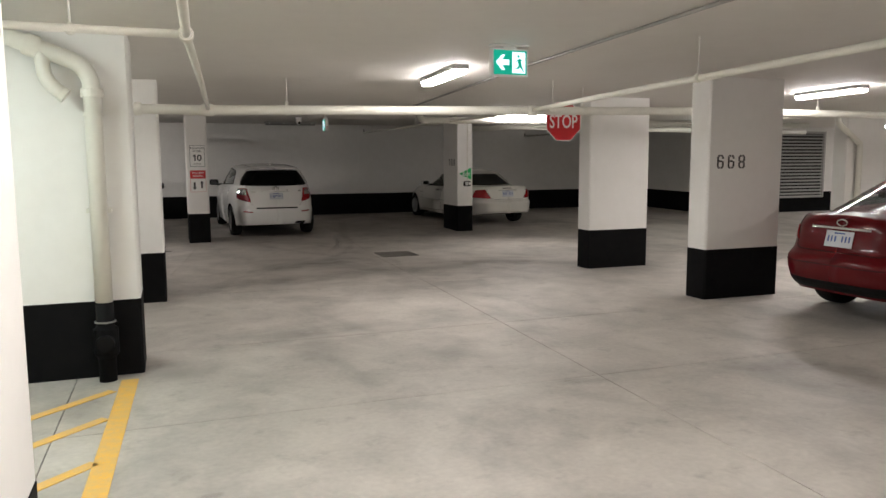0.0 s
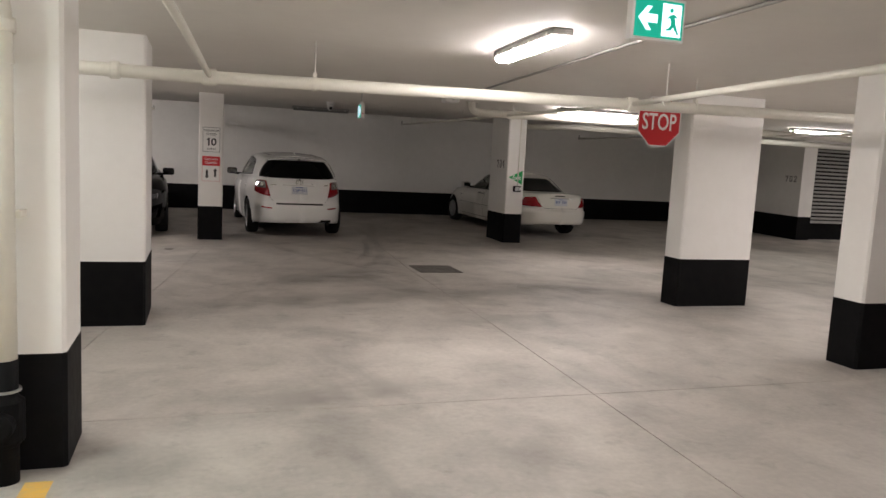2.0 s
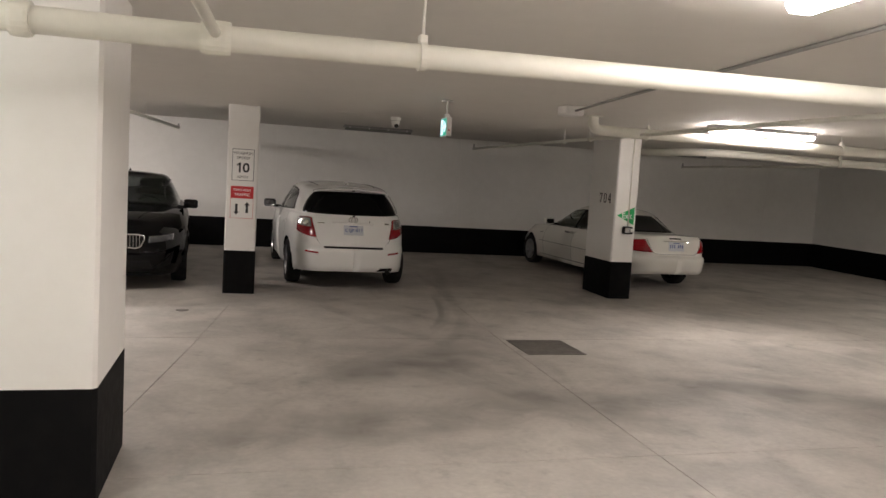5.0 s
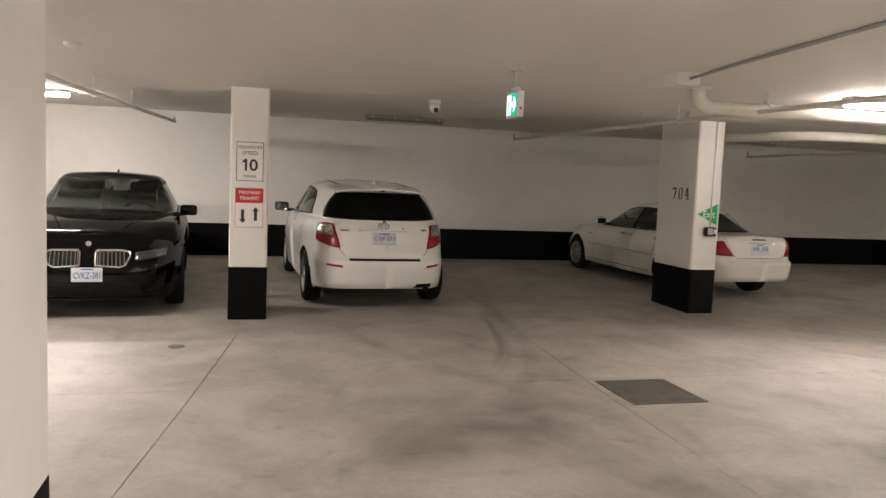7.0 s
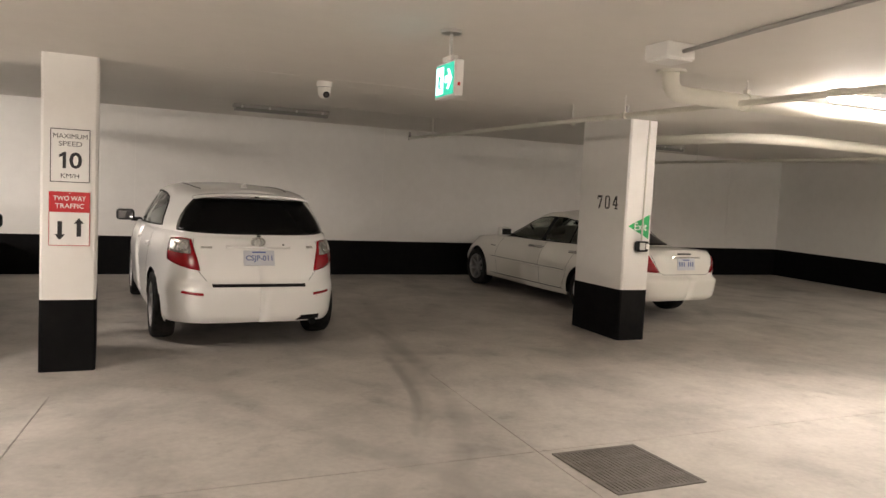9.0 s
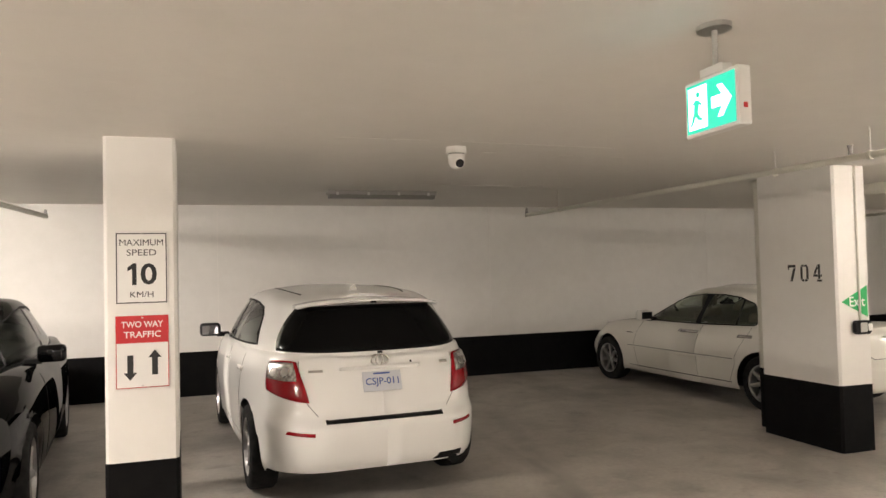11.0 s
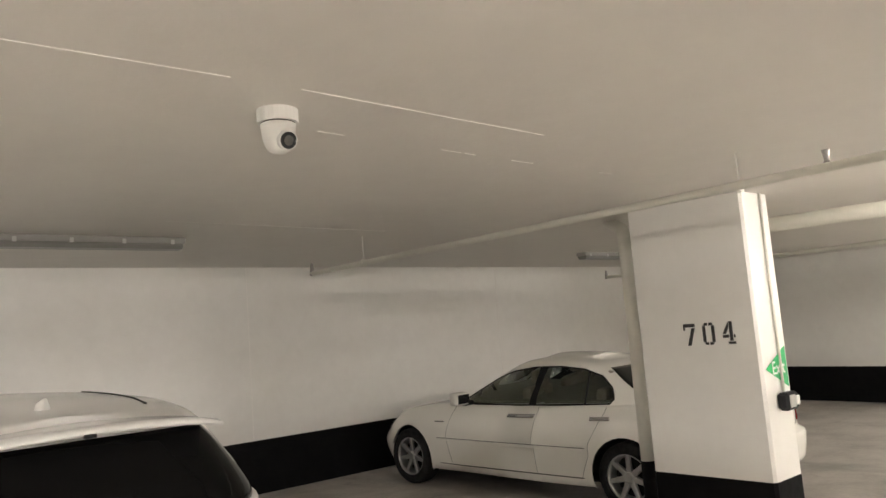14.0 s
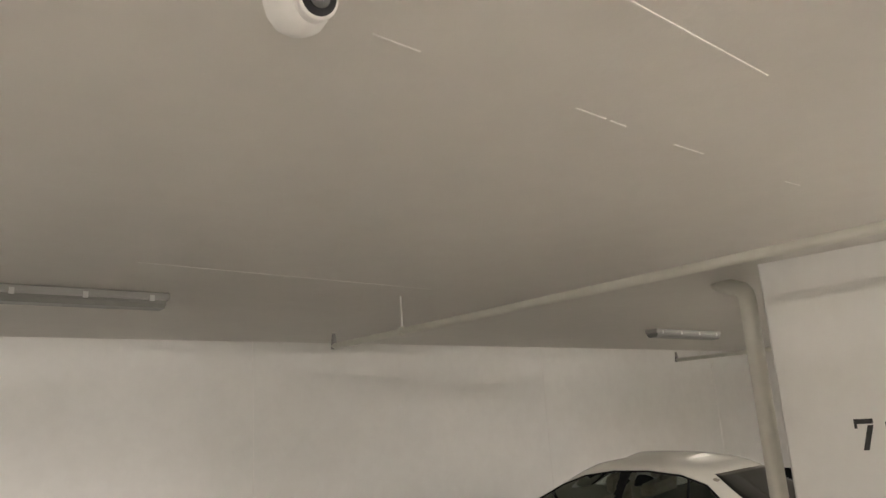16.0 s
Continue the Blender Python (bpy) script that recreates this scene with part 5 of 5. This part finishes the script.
# red saloon, tail to the aisle
S4 = dict(
    hull=([(0, 2.20), (0.5, 2.30), (1, 2.0)],
          [(0, -2.18), (0.15, -2.27), (0.35, -2.30), (0.47, -2.28), (0.53, -2.22), (0.75, -2.17), (0.93, -2.15), (1, -2.11)],
          [(0, 0.80), (0.12, 0.85), (0.4, 0.895), (0.65, 0.895), (0.85, 0.865), (1, 0.80)],
          [(-2.3, 0.30), (-1.9, 0.25), (-1.0, 0.19), (2.3, 0.2)],
          [(-2.35, 0.985), (-1.9, 1.0), (-1.2, 0.99), (0.3, 0.96), (1.0, 0.95), (2.3, 0.72)], 5.8,
          [(-1, 0.82), (-0.85, 0.93), (-0.5, 1.0), (0.45, 1.0), (0.8, 0.945), (1, 0.82)]),
    house=([(0, 1.15), (0.5, 0.70), (0.92, 0.26), (1, 0.14)], [(0, -1.88), (0.2, -1.70), (0.5, -1.42), (0.9, -1.02), (1, -0.85)],
           [(0, 0.79), (0.2, 0.76), (0.5, 0.69), (0.85, 0.60), (0.95, 0.565), (1, 0.50)],
           [(-2.2, 0.985), (-1.2, 0.98), (0.3, 0.94), (1.3, 0.93)],
           [(-1.9, 1.30), (-1.1, 1.41), (-0.4, 1.445), (0.1, 1.435), (0.6, 1.36), (1.3, 1.24)], 5.0,
           [(-1, 0.86), (-0.75, 0.96), (-0.3, 1.0), (0.6, 0.985), (1, 0.88)]),
    axles=(1.42, -1.28), wheel=0.325, half=0.895, len=4.6, win=-0.20, glass=[(0.92, 0.965), (0.68, 1.12), (0.40, 1.26), (0.13, 1.34), (-0.2, 1.37), (-0.6, 1.36), (-0.95, 1.30), (-1.2, 1.18), (-1.38, 1.03), (-1.2, 1.0)], belt=0.97, seats=(0.0, -0.9),
    wr=0.15, rw=0.86, spokes=5, crown=0.03, roof_crown=0.03)
rsal, RH, RG = build_car("saloon_car", "glossy dark red saloon parked beside a column", M_CARR, S4, car_at(7.20, 4.68, -90.0))
for sg in (-1, 1):
    part("tail_light", RH.patch("rear", [(sg * 0.52, 0.76), (sg * 1.05, 0.80), (sg * 1.02, 0.90), (sg * 0.66, 0.89)], 0.012, 12, 6), M_TAIL, rsal, "dark red tail light", smooth=True)
    mirror(rsal, sg * 0.85, 0.66, 0.96, M_CARR, sg)
part("boot_seam", seam(RH, "rear", [(-0.66, 1.0), (-0.56, 0.80), (-0.52, 0.70), (-0.45, 0.675), (0.45, 0.675), (0.52, 0.70), (0.56, 0.80), (0.66, 1.0)], 0.009), M_TRIMK, rsal)
part("boot_garnish", RH.patch("rear", [(-0.34, 0.89), (0.34, 0.89), (0.34, 0.91), (-0.34, 0.91)], 0.02, 8, 2, 0.02), M_CHROME, rsal, "chrome boot strip")
plate(rsal, RH, "rear", 0.80, "", bars=True)
p = RH.at(*RH.find("rear", 0.0, 0.95), 0.004)
part("emblem", TB([(0.055 * math.cos(t), p.y - 0.004, p.z + 0.03 * math.sin(t)) for t in [2 * math.pi * i / 20 for i in range(21)]], 0.007, 8), M_CHROME, rsal, "plain chrome oval emblem")
part("bumper_valance", RH.patch("rear", [(-0.78, 0.31), (0.78, 0.31), (0.74, 0.40), (-0.74, 0.40)], 0.006, 20, 3), M_TRIMK, rsal, "black lower bumper valance")
part("bumper_line", seam(RH, "rear", [(-0.76, 0.56), (0.76, 0.56)], 0.007), M_TRIMK, rsal)

# ---- signs ----


def flat_sign(name, label, x, z0, z1, w, y, material=M_SIGN_W):
    s = thing(name, BX(x - w / 2, x + w / 2, y - 0.003, y, z0, z1, bev=0.001), material, label, "sign")
    for z in (z0 + 0.012, z1 - 0.012):
        part("screw", TB([(x, y - 0.006, z), (x, y - 0.002, z)], 0.005, 10), M_CLIP, s)
    return s


def border(parent, x0, x1, z0, z1, y, t, material):
    for a, b, c, d in ((x0, x1, z1 - t, z1), (x0, x1, z0, z0 + t), (x0, x0 + t, z0 + t, z1 - t), (x1 - t, x1, z0 + t, z1 - t)):
        part("border_line", BX(a, b, y - 0.0045, y - 0.003, c, d), material, parent)


SX, SY = -0.343, 14.581
s1 = flat_sign("speed_sign", "white maximum speed 10 km/h sign screwed to a column", SX, 1.465, 1.885, 0.285, SY)
border(s1, SX - 0.137, SX + 0.137, 1.472, 1.878, SY, 0.006, M_SIGN_K)
for tx, z, h, w in (("MAXIMUM", 1.823, 0.036, 0.235), ("SPEED", 1.765, 0.036, 0.16), ("0", 1.640, 0.125, 0.088), ("KM/H", 1.522, 0.034, 0.125)):
    part("lettering", moved(letters(tx, h, w, 0.0012, 0.02 if tx == "0" else 0.0), pose(SX + (0.038 if tx == "0" else 0.0), SY - 0.0034, z)), M_SIGN_K, s1, "black lettering " + tx)
one = [(0.012, -0.0625), (0.036, -0.0625), (0.036, 0.0625), (0.018, 0.0625), (-0.012, 0.040), (-0.012, 0.018), (0.012, 0.030)]
part("lettering", prism(bmesh.new(), one, 0.0012, pose(SX - 0.064, SY - 0.0034, 1.640)), M_SIGN_K, s1, "black numeral 1")
s2 = flat_sign("two_way_sign", "red and white two way traffic sign below the speed sign", SX, 0.985, 1.40, 0.285, SY)
border(s2, SX - 0.1425, SX + 0.1425, 0.985, 1.40, SY, 0.004, M_SIGN_R)
part("red_panel", BX(SX - 0.1385, SX + 0.1385, SY - 0.0046, SY - 0.003, 1.243, 1.396), M_SIGN_R, s2)
for tx, z, w in (("TWO WAY", 1.350, 0.225), ("TRAFFIC", 1.292, 0.20)):
    part("lettering", moved(letters(tx, 0.036, w, 0.001, 0.012), pose(SX, SY - 0.0048, z)), M_SIGN_W, s2, "white lettering " + tx)
for sx, sg in ((-0.066, -1), (0.066, 1)):
    o = [(-0.016, -0.072 * sg), (0.016, -0.072 * sg), (0.016, 0.028 * sg), (0.036, 0.028 * sg), (0, 0.072 * sg), (-0.036, 0.028 * sg), (-0.016, 0.028 * sg)]
    part("arrow", prism(bmesh.new(), o, 0.0016, pose(SX + sx, SY - 0.0046, 1.115 + 0.014 * sg)), M_SIGN_K, s2, "black arrow")

stop_y = 8.69
ss = thing("stop_sign", None, None, "red octagonal stop sign hung from the ceiling", "sign", at=pose(4.315, stop_y, 2.088, 0, 0, -1))


def octagon(r):
    return [(r / math.cos(math.pi / 8) * math.cos(math.pi / 8 + k * math.pi / 4), r / math.cos(math.pi / 8) * math.sin(math.pi / 8 + k * math.pi / 4)) for k in range(8)]


part("plate", prism(bmesh.new(), octagon(0.272), 0.003, pose(0, 0, 0)), M_SIGN_W, ss, "white edged octagon")
part("red_face", prism(bmesh.new(), octagon(0.257), 0.002, pose(0, -0.002, 0)), M_SIGN_R, ss)
part("lettering", moved(letters("STOP", 0.185, 0.43, 0.001, 0.012), pose(0, -0.0026, 0.0)), M_SIGN_W, ss, "white lettering STOP")
for sx in (-0.15, 0.15):
    part("hanger_rod", TB([(sx, 0.006, 0.1), (sx, 0.006, 0.31)], 0.005, 8), M_ROD, ss)


def exit_sign(x, y, z, yaw, label, arrow_left, stem, size=1.0):
    """A box sign with a green pictogram face towards -y."""
    e = thing("exit_sign", BX(-0.168, 0.168, -0.035, 0.035, -0.113, 0.113, bev=0.006), M_PLASTIC_W, label, "exit sign", group="exit signs", at=pose(x, y, z, 0, 0, yaw) @ Matrix.Diagonal((size, 0.75, size, 1)))
    part("green_face", BX(-0.152, 0.152, -0.038, -0.034, -0.098, 0.098), M_EXITG, e, "glowing green face")
    f = 1 if arrow_left else -1
    door = 0.078 * f
    part("door_panel", BX(door - 0.06, door + 0.06, -0.040, -0.037, -0.085, 0.085), M_EXITW, e, "glowing white doorway panel")
    ar = [(-0.132, 0.0), (-0.078, 0.062), (-0.048, 0.062), (-0.078, 0.022), (-0.012, 0.022), (-0.012, -0.022), (-0.078, -0.022), (-0.048, -0.062), (-0.078, -0.062)]
    part("arrow", prism(bmesh.new(), [(a * f, b) for a, b in (ar if f > 0 else ar[::-1])], 0.003, pose(0, -0.040, 0)), M_EXITW, e, "glowing white arrow")
    # running pictogram from plain bars
    for (ax, az), (bx, bz), t in (((0.0, 0.03), (0.012, -0.02), 0.030), ((0.012, -0.02), (-0.012, -0.048), 0.019), ((-0.012, -0.048), (-0.032, -0.05), 0.011), ((0.014, -0.02), (0.030, -0.048), 0.019), ((0.030, -0.048), (0.045, -0.07), 0.012), ((0.0, 0.025), (-0.028, 0.008), 0.010), ((0.004, 0.028), (0.032, 0.018), 0.010)):
        d = Vector((bx - ax, 0, bz - az))
        n = Vector((-d.z, 0, d.x)).normalized() * t / 2
        o = [(ax + n.x, az + n.z), (bx + n.x, bz + n.z), (bx - n.x, bz - n.z), (ax - n.x, az - n.z)]
        part("pictogram_bar", prism(bmesh.new(), [(door + a * f, b) for a, b in o], 0.0015, pose(0, -0.0412, 0)), M_EXITG, e)
    part("pictogram_disc", prism(bmesh.new(), [(door - 0.004 * f + 0.012 * math.cos(t), 0.052 + 0.012 * math.sin(t)) for t in [2 * math.pi * i / 12 for i in range(12)]], 0.0015, pose(0, -0.0412, 0)), M_EXITG, e)
    top = (ceil_z(y) - z) / size
    if stem:
        part("stem", TB([(0, 0, 0.11), (0, 0, top)], 0.012, 12), M_CLIP, e, "metal stem")
        part("canopy", TB([(0, 0, top - 0.02), (0, 0, top + 0.002)], 0.075, 24), M_CLIP, e, "round metal ceiling canopy")
        part("mount_box", BX(-0.07, 0.07, -0.03, 0.03, 0.115, 0.15, bev=0.004), M_PLASTIC_W, e)
    else:
        part("mount_plate", BX(-0.17, 0.17, -0.055, 0.055, top - 0.014, top + 0.002, bev=0.004), M_PLASTIC_W, e)
        part("mount_neck", BX(-0.06, 0.06, -0.03, 0.03, 0.11, top - 0.012), M_PLASTIC_W, e)
    part("test_button", BX(0.167, 0.1705, -0.01, 0.01, -0.05, -0.03), M_SIGN_R, e)
    return e


exit_sign(1.665, 4.83, 2.305, 2, "green lit exit sign with an arrow flush under the ceiling", True, False, 0.94)
exit_sign(1.65, 12.04, 2.165, -93, "green lit running exit sign on a stem", False, True, 0.88)

# green arrow and call box on the numbered column
ga = thing("arrow_sign", prism(bmesh.new(), [(-0.145, 0.0), (0.14, -0.135), (0.14, 0.135)], 0.003, pose(5.285, 14.793, 1.275)), M_GREEN, "green triangular exit arrow on the column", "sign")
part("lettering", moved(letters("Exit", 0.085, 0.17, 0.001, 0.01), pose(5.31, 14.792, 1.275)), M_SIGN_W, ga, "white lettering Exit")
cb = thing("key_box", BX(5.235, 5.395, 14.72, 14.797, 1.0, 1.115, bev=0.018), M_PLASTIC_B, "small black wall box under a cable", "box")
part("face_plate", BX(5.255, 5.33, 14.712, 14.721, 1.02, 1.10, bev=0.004), M_CLIP, cb)
part("cap", BX(5.34, 5.385, 14.712, 14.721, 1.03, 1.09, bev=0.004), M_PLASTIC_W, cb)
cc = thing("cable_conduit", TB([(5.33, 14.788, 1.11), (5.335, 14.788, 2.445)], 0.010, 8), M_PIPE, "white painted conduit down the column face", "conduit", smooth=True)

# ceiling camera
cv = thing("security_camera", TB([(1.615, 14.57, 2.448), (1.615, 14.57, 2.395)], 0.068, 28), M_PLASTIC_W, "white dome security camera on the ceiling", "camera")
part("shadow_ring", TB([(1.615, 14.57, 2.396), (1.615, 14.57, 2.389)], 0.057, 28), M_PLASTIC_B, cv)
ball = part("ball", TB([(1.615, 14.57, z) for z in (2.392, 2.372, 2.345, 2.322, 2.306, 2.296, 2.292)], [0.0575, 0.056, 0.053, 0.047, 0.037, 0.022, 0.006], 28), M_PLASTIC_W, cv, "white tapered swivel housing", smooth=True)
aim = Vector((-0.05, -0.86, -0.28)).normalized()
c0 = Vector((1.622, 14.565, 2.342))
part("lens_barrel", TB([c0 + aim * 0.02, c0 + aim * 0.05, c0 + aim * 0.054], [0.036, 0.034, 0.031], 24), M_PLASTIC_W, ball, smooth=True)
part("lens_ring", TB([c0 + aim * 0.03, c0 + aim * 0.056], 0.028, 24), M_PLASTIC_B, ball, "black lens ring")
part("lens", TB([c0 + aim * 0.054, c0 + aim * 0.0585], 0.017, 20), M_LENS, ball, "dark glass lens")

# ---- floor drain and markings ----
DX0, DX1, DY0, DY1 = 2.43, 3.05, 11.30, 11.95
dz = floor_z(11.62)
dg = thing("floor_drain", BX(DX0, DX1, DY0, DY1, dz - 0.05, dz + 0.0035), M_PIT, "dark iron grate drain set in the floor", "drain")
for a, b, c, d in ((DX0, DX1, DY0, DY0 + 0.025), (DX0, DX1, DY1 - 0.025, DY1), (DX0, DX0 + 0.025, DY0 + 0.025, DY1 - 0.025), (DX1 - 0.025, DX1, DY0 + 0.025, DY1 - 0.025)):
    part("grate_frame", BX(a, b, c, d, dz - 0.01, dz + 0.010), M_GRATE, dg)
bar = mesh(BX(-0.0105, 0.0105, DY0 + 0.025, DY1 - 0.025, dz - 0.005, dz + 0.009), "grate_bar", M_GRATE)
for i in range(19):
    b = new("grate_bar", bar)
    b.parent = dg
    b.location.x = DX0 + 0.045 + i * 0.0295
for y in (11.46, 11.625, 11.79):
    part("cross_bar", BX(DX0 + 0.025, DX1 - 0.025, y - 0.007, y + 0.007, dz - 0.005, dz + 0.0075), M_GRATE, dg)


def stripe(parent, p, q, w):
    p, q = Vector((*p, 0)), Vector((*q, 0))
    d = (q - p).normalized()
    n = Vector((-d.y, d.x, 0)) * w / 2
    bm = bmesh.new()
    A = [bm.verts.new(v + Vector((0, 0, z))) for z in (0.004, -0.004) for v in (p + n, q + n, q - n, p - n)]
    bm.faces.new(A[:4])
    for i in range(4):
        bm.faces.new((A[i], A[(i + 1) % 4], A[4 + (i + 1) % 4], A[4 + i]))
    bmesh.ops.recalc_face_normals(bm, faces=bm.faces[:])
    part("paint_line", bm, M_YELLOW, parent)


hz = thing("hatched_marking", None, None, "worn yellow hatched no-parking lines on concrete", "floor marking", kind="structure")
stripe(hz, (-1.19, 5.08), (-1.32, 1.2), 0.115)
for y in (4.83, 4.24, 3.52, 2.85, 2.2):
    stripe(hz, (-1.29, y), (-2.6, y - 1.27), 0.075)

# tyre marks, stains and patches of painted shade on the slab


def tyre_mark(points, w, lift):
    bm = bmesh.new()
    uv = bm.loops.layers.uv.new("fade")
    P = []
    for i in range(len(points) - 1):
        p0, p1, p2, p3 = (Vector((*points[max(0, min(len(points) - 1, i + k))], 0)) for k in (-1, 0, 1, 2))
        for j in range(6):
            t = j / 6
            P.append(0.5 * (2 * p1 + (p2 - p0) * t + (2 * p0 - 5 * p1 + 4 * p2 - p3) * t * t + (3 * p1 - p0 - 3 * p2 + p3) * t ** 3))
    P.append(Vector((*points[-1], 0)))
    rows, fades = [], []
    for i, p in enumerate(P):
        d = (P[min(i + 1, len(P) - 1)] - P[max(i - 1, 0)]).normalized()
        side = Vector((-d.y, d.x, 0))
        end = min(1.0, min(i, len(P) - 1 - i) / 5)
        rows.append([bm.verts.new((p.x + side.x * a * w, p.y + side.y * a * w, floor_z(p.y + side.y * a * w) + lift)) for a in (-0.5, -0.2, 0.2, 0.5)])
        fades.append([f * end for f in (0.0, 1.0, 1.0, 0.0)])
    for i in range(len(rows) - 1):
        for k in range(3):
            f = bm.faces.new((rows[i][k], rows[i][k + 1], rows[i + 1][k + 1], rows[i + 1][k]))
            for lp, v in zip(f.loops, (fades[i][k], fades[i][k + 1], fades[i + 1][k + 1], fades[i + 1][k])):
                lp[uv].uv = (v, 0.0)
    thing("tyre_mark", bm, M_TYREMARK, "faint dark tyre mark curving over the concrete", "floor mark", group="tyre marks", kind="structure")


def dark_floor_patch(x, y, rx, ry, turn, seed, lift=0.002):
    rnd = random.Random(seed)
    bm = bmesh.new()
    uv = bm.loops.layers.uv.new("fade")
    k = 22
    c, s_ = math.cos(turn), math.sin(turn)
    wob = [rnd.uniform(0.75, 1.2) for _ in range(k)]
    wob = [(wob[i - 1] + wob[i] + wob[(i + 1) % k]) / 3 for i in range(k)]
    ring = []
    for f in (0.5, 1.0):
        ring.append([])
        for i in range(k):
            a = 2 * math.pi * i / k
            u, v = rx * f * wob[i] * math.cos(a), ry * f * wob[i] * math.sin(a)
            px, py = x + u * c - v * s_, y + u * s_ + v * c
            ring[-1].append(bm.verts.new((px, py, floor_z(py) + lift)))
    mid = bm.verts.new((x, y, floor_z(y) + lift))
    for i in range(k):
        j = (i + 1) % k
        for vs, fd in (((mid, ring[0][i], ring[0][j]), (1, 0.9, 0.9)), ((ring[0][i], ring[1][i], ring[1][j], ring[0][j]), (0.9, 0, 0, 0.9))):
            face = bm.faces.new(vs)
            for lp, v in zip(face.loops, fd):
                lp[uv].uv = (v, 0.0)
    thing("dark_floor_patch", bm, M_STAIN_SHADE, "dark patch on the concrete, part stain, part painted shade", "floor stain", group="floor stains", kind="structure")


tyre_mark([(2.60, 17.2), (2.56, 16.0), (2.52, 14.7), (2.35, 13.46), (2.17, 12.72), (1.90, 12.1), (1.5, 11.5)], 0.20, 0.0022)
tyre_mark([(2.45, 15.4), (2.30, 14.3), (2.10, 13.3), (1.80, 12.5), (1.35, 11.8)], 0.18, 0.003)
tyre_mark([(2.30, 14.6), (2.18, 13.8), (2.00, 13.1), (1.70, 12.5)], 0.10, 0.0038)
tyre_mark([(3.30, 18.4), (2.95, 16.8), (2.62, 15.2), (2.50, 14.2)], 0.26, 0.0045)
tyre_mark([(0.6, 14.6), (0.75, 13.6), (1.2, 12.6), (2.0, 11.2)], 0.22, 0.0052)
# small ones are stains; broad aisle ones paint the pipe's soft shade
for sx, sy, rx, ry, turn, seed in ((0.18, 16.5, 0.20, 0.07, 0.2, 1), (0.22, 15.75, 0.12, 0.08, 0.0, 2), (0.02, 15.25, 0.30, 0.20, 0.4, 3), (0.95, 14.25, 0.20, 0.13, 0.6, 5), (1.78, 3.88, 0.30, 0.10, -0.1, 6), (2.1, 9.7, 1.1, 0.45, -0.3, 7), (0.6, 9.3, 1.3, 0.5, 0.2, 8), (0.4, 6.1, 0.9, 0.25, 0.3, 9), (-0.75, 5.15, 0.4, 0.35, 0.9, 10), (3.9, 9.9, 1.3, 0.4, -0.4, 13), (1.2, 10.9, 1.2, 0.45, 0.5, 14), (-0.55, 2.4, 0.10, 0.06, 0.0, 11), (-0.75, 2.9, 0.08, 0.05, 0.3, 12)):
    dark_floor_patch(sx, sy, rx, ry, turn, seed)

# faint ceiling chalk lines
for p, q in (((1.58, 14.35), (2.73, 14.39)), ((2.14, 17.02), (3.88, 17.10)), ((0.75, 14.36), (1.35, 14.35)), ((1.86, 14.725), (1.98, 14.732)), ((2.48, 14.752), (2.60, 14.757)), ((2.62, 14.758), (2.69, 14.762)), ((2.93, 14.775), (3.08, 14.775)), ((3.60, 14.785), (3.70, 14.78))):
    zc = min(ceil_z(p[1]), ceil_z(q[1]))
    thing("chalk_line", TB([(*p, zc + 0.001), (*q, ceil_z(q[1]) + 0.001)], 0.0034, 6), M_CRACK, "pale raised form line on the ceiling", "line", group="ceiling form lines", kind="structure")
# small junction ring and ceiling sprinklers
for x, y in ((4.37, 13.95), (3.35, 2.35)):
    sp = thing("sprinkler", TB([(x, y, ceil_z(y) + 0.002), (x, y, ceil_z(y) - 0.05), (x, y, ceil_z(y) - 0.065)], [0.022, 0.012, 0.018], 12), M_PIPE_G, "small metal ceiling sprinkler head", "sprinkler", group="sprinklers")
sd = thing("smoke_detector", TB([(-1.6, 12.48, 2.442), (-1.6, 12.48, 2.42), (-1.6, 12.48, 2.405), (-1.6, 12.48, 2.395)], [0.06, 0.058, 0.045, 0.03], 20), M_PLASTIC_W, "small white ceiling smoke detector", "detector")
# floor cleanout cover
thing("floor_cleanout", TB([(-0.95, 13.4, floor_z(13.4) - 0.01), (-0.95, 13.4, floor_z(13.4) + 0.004)], 0.07, 24), M_GRATE, "round iron cleanout cover flush in the floor", "cover")
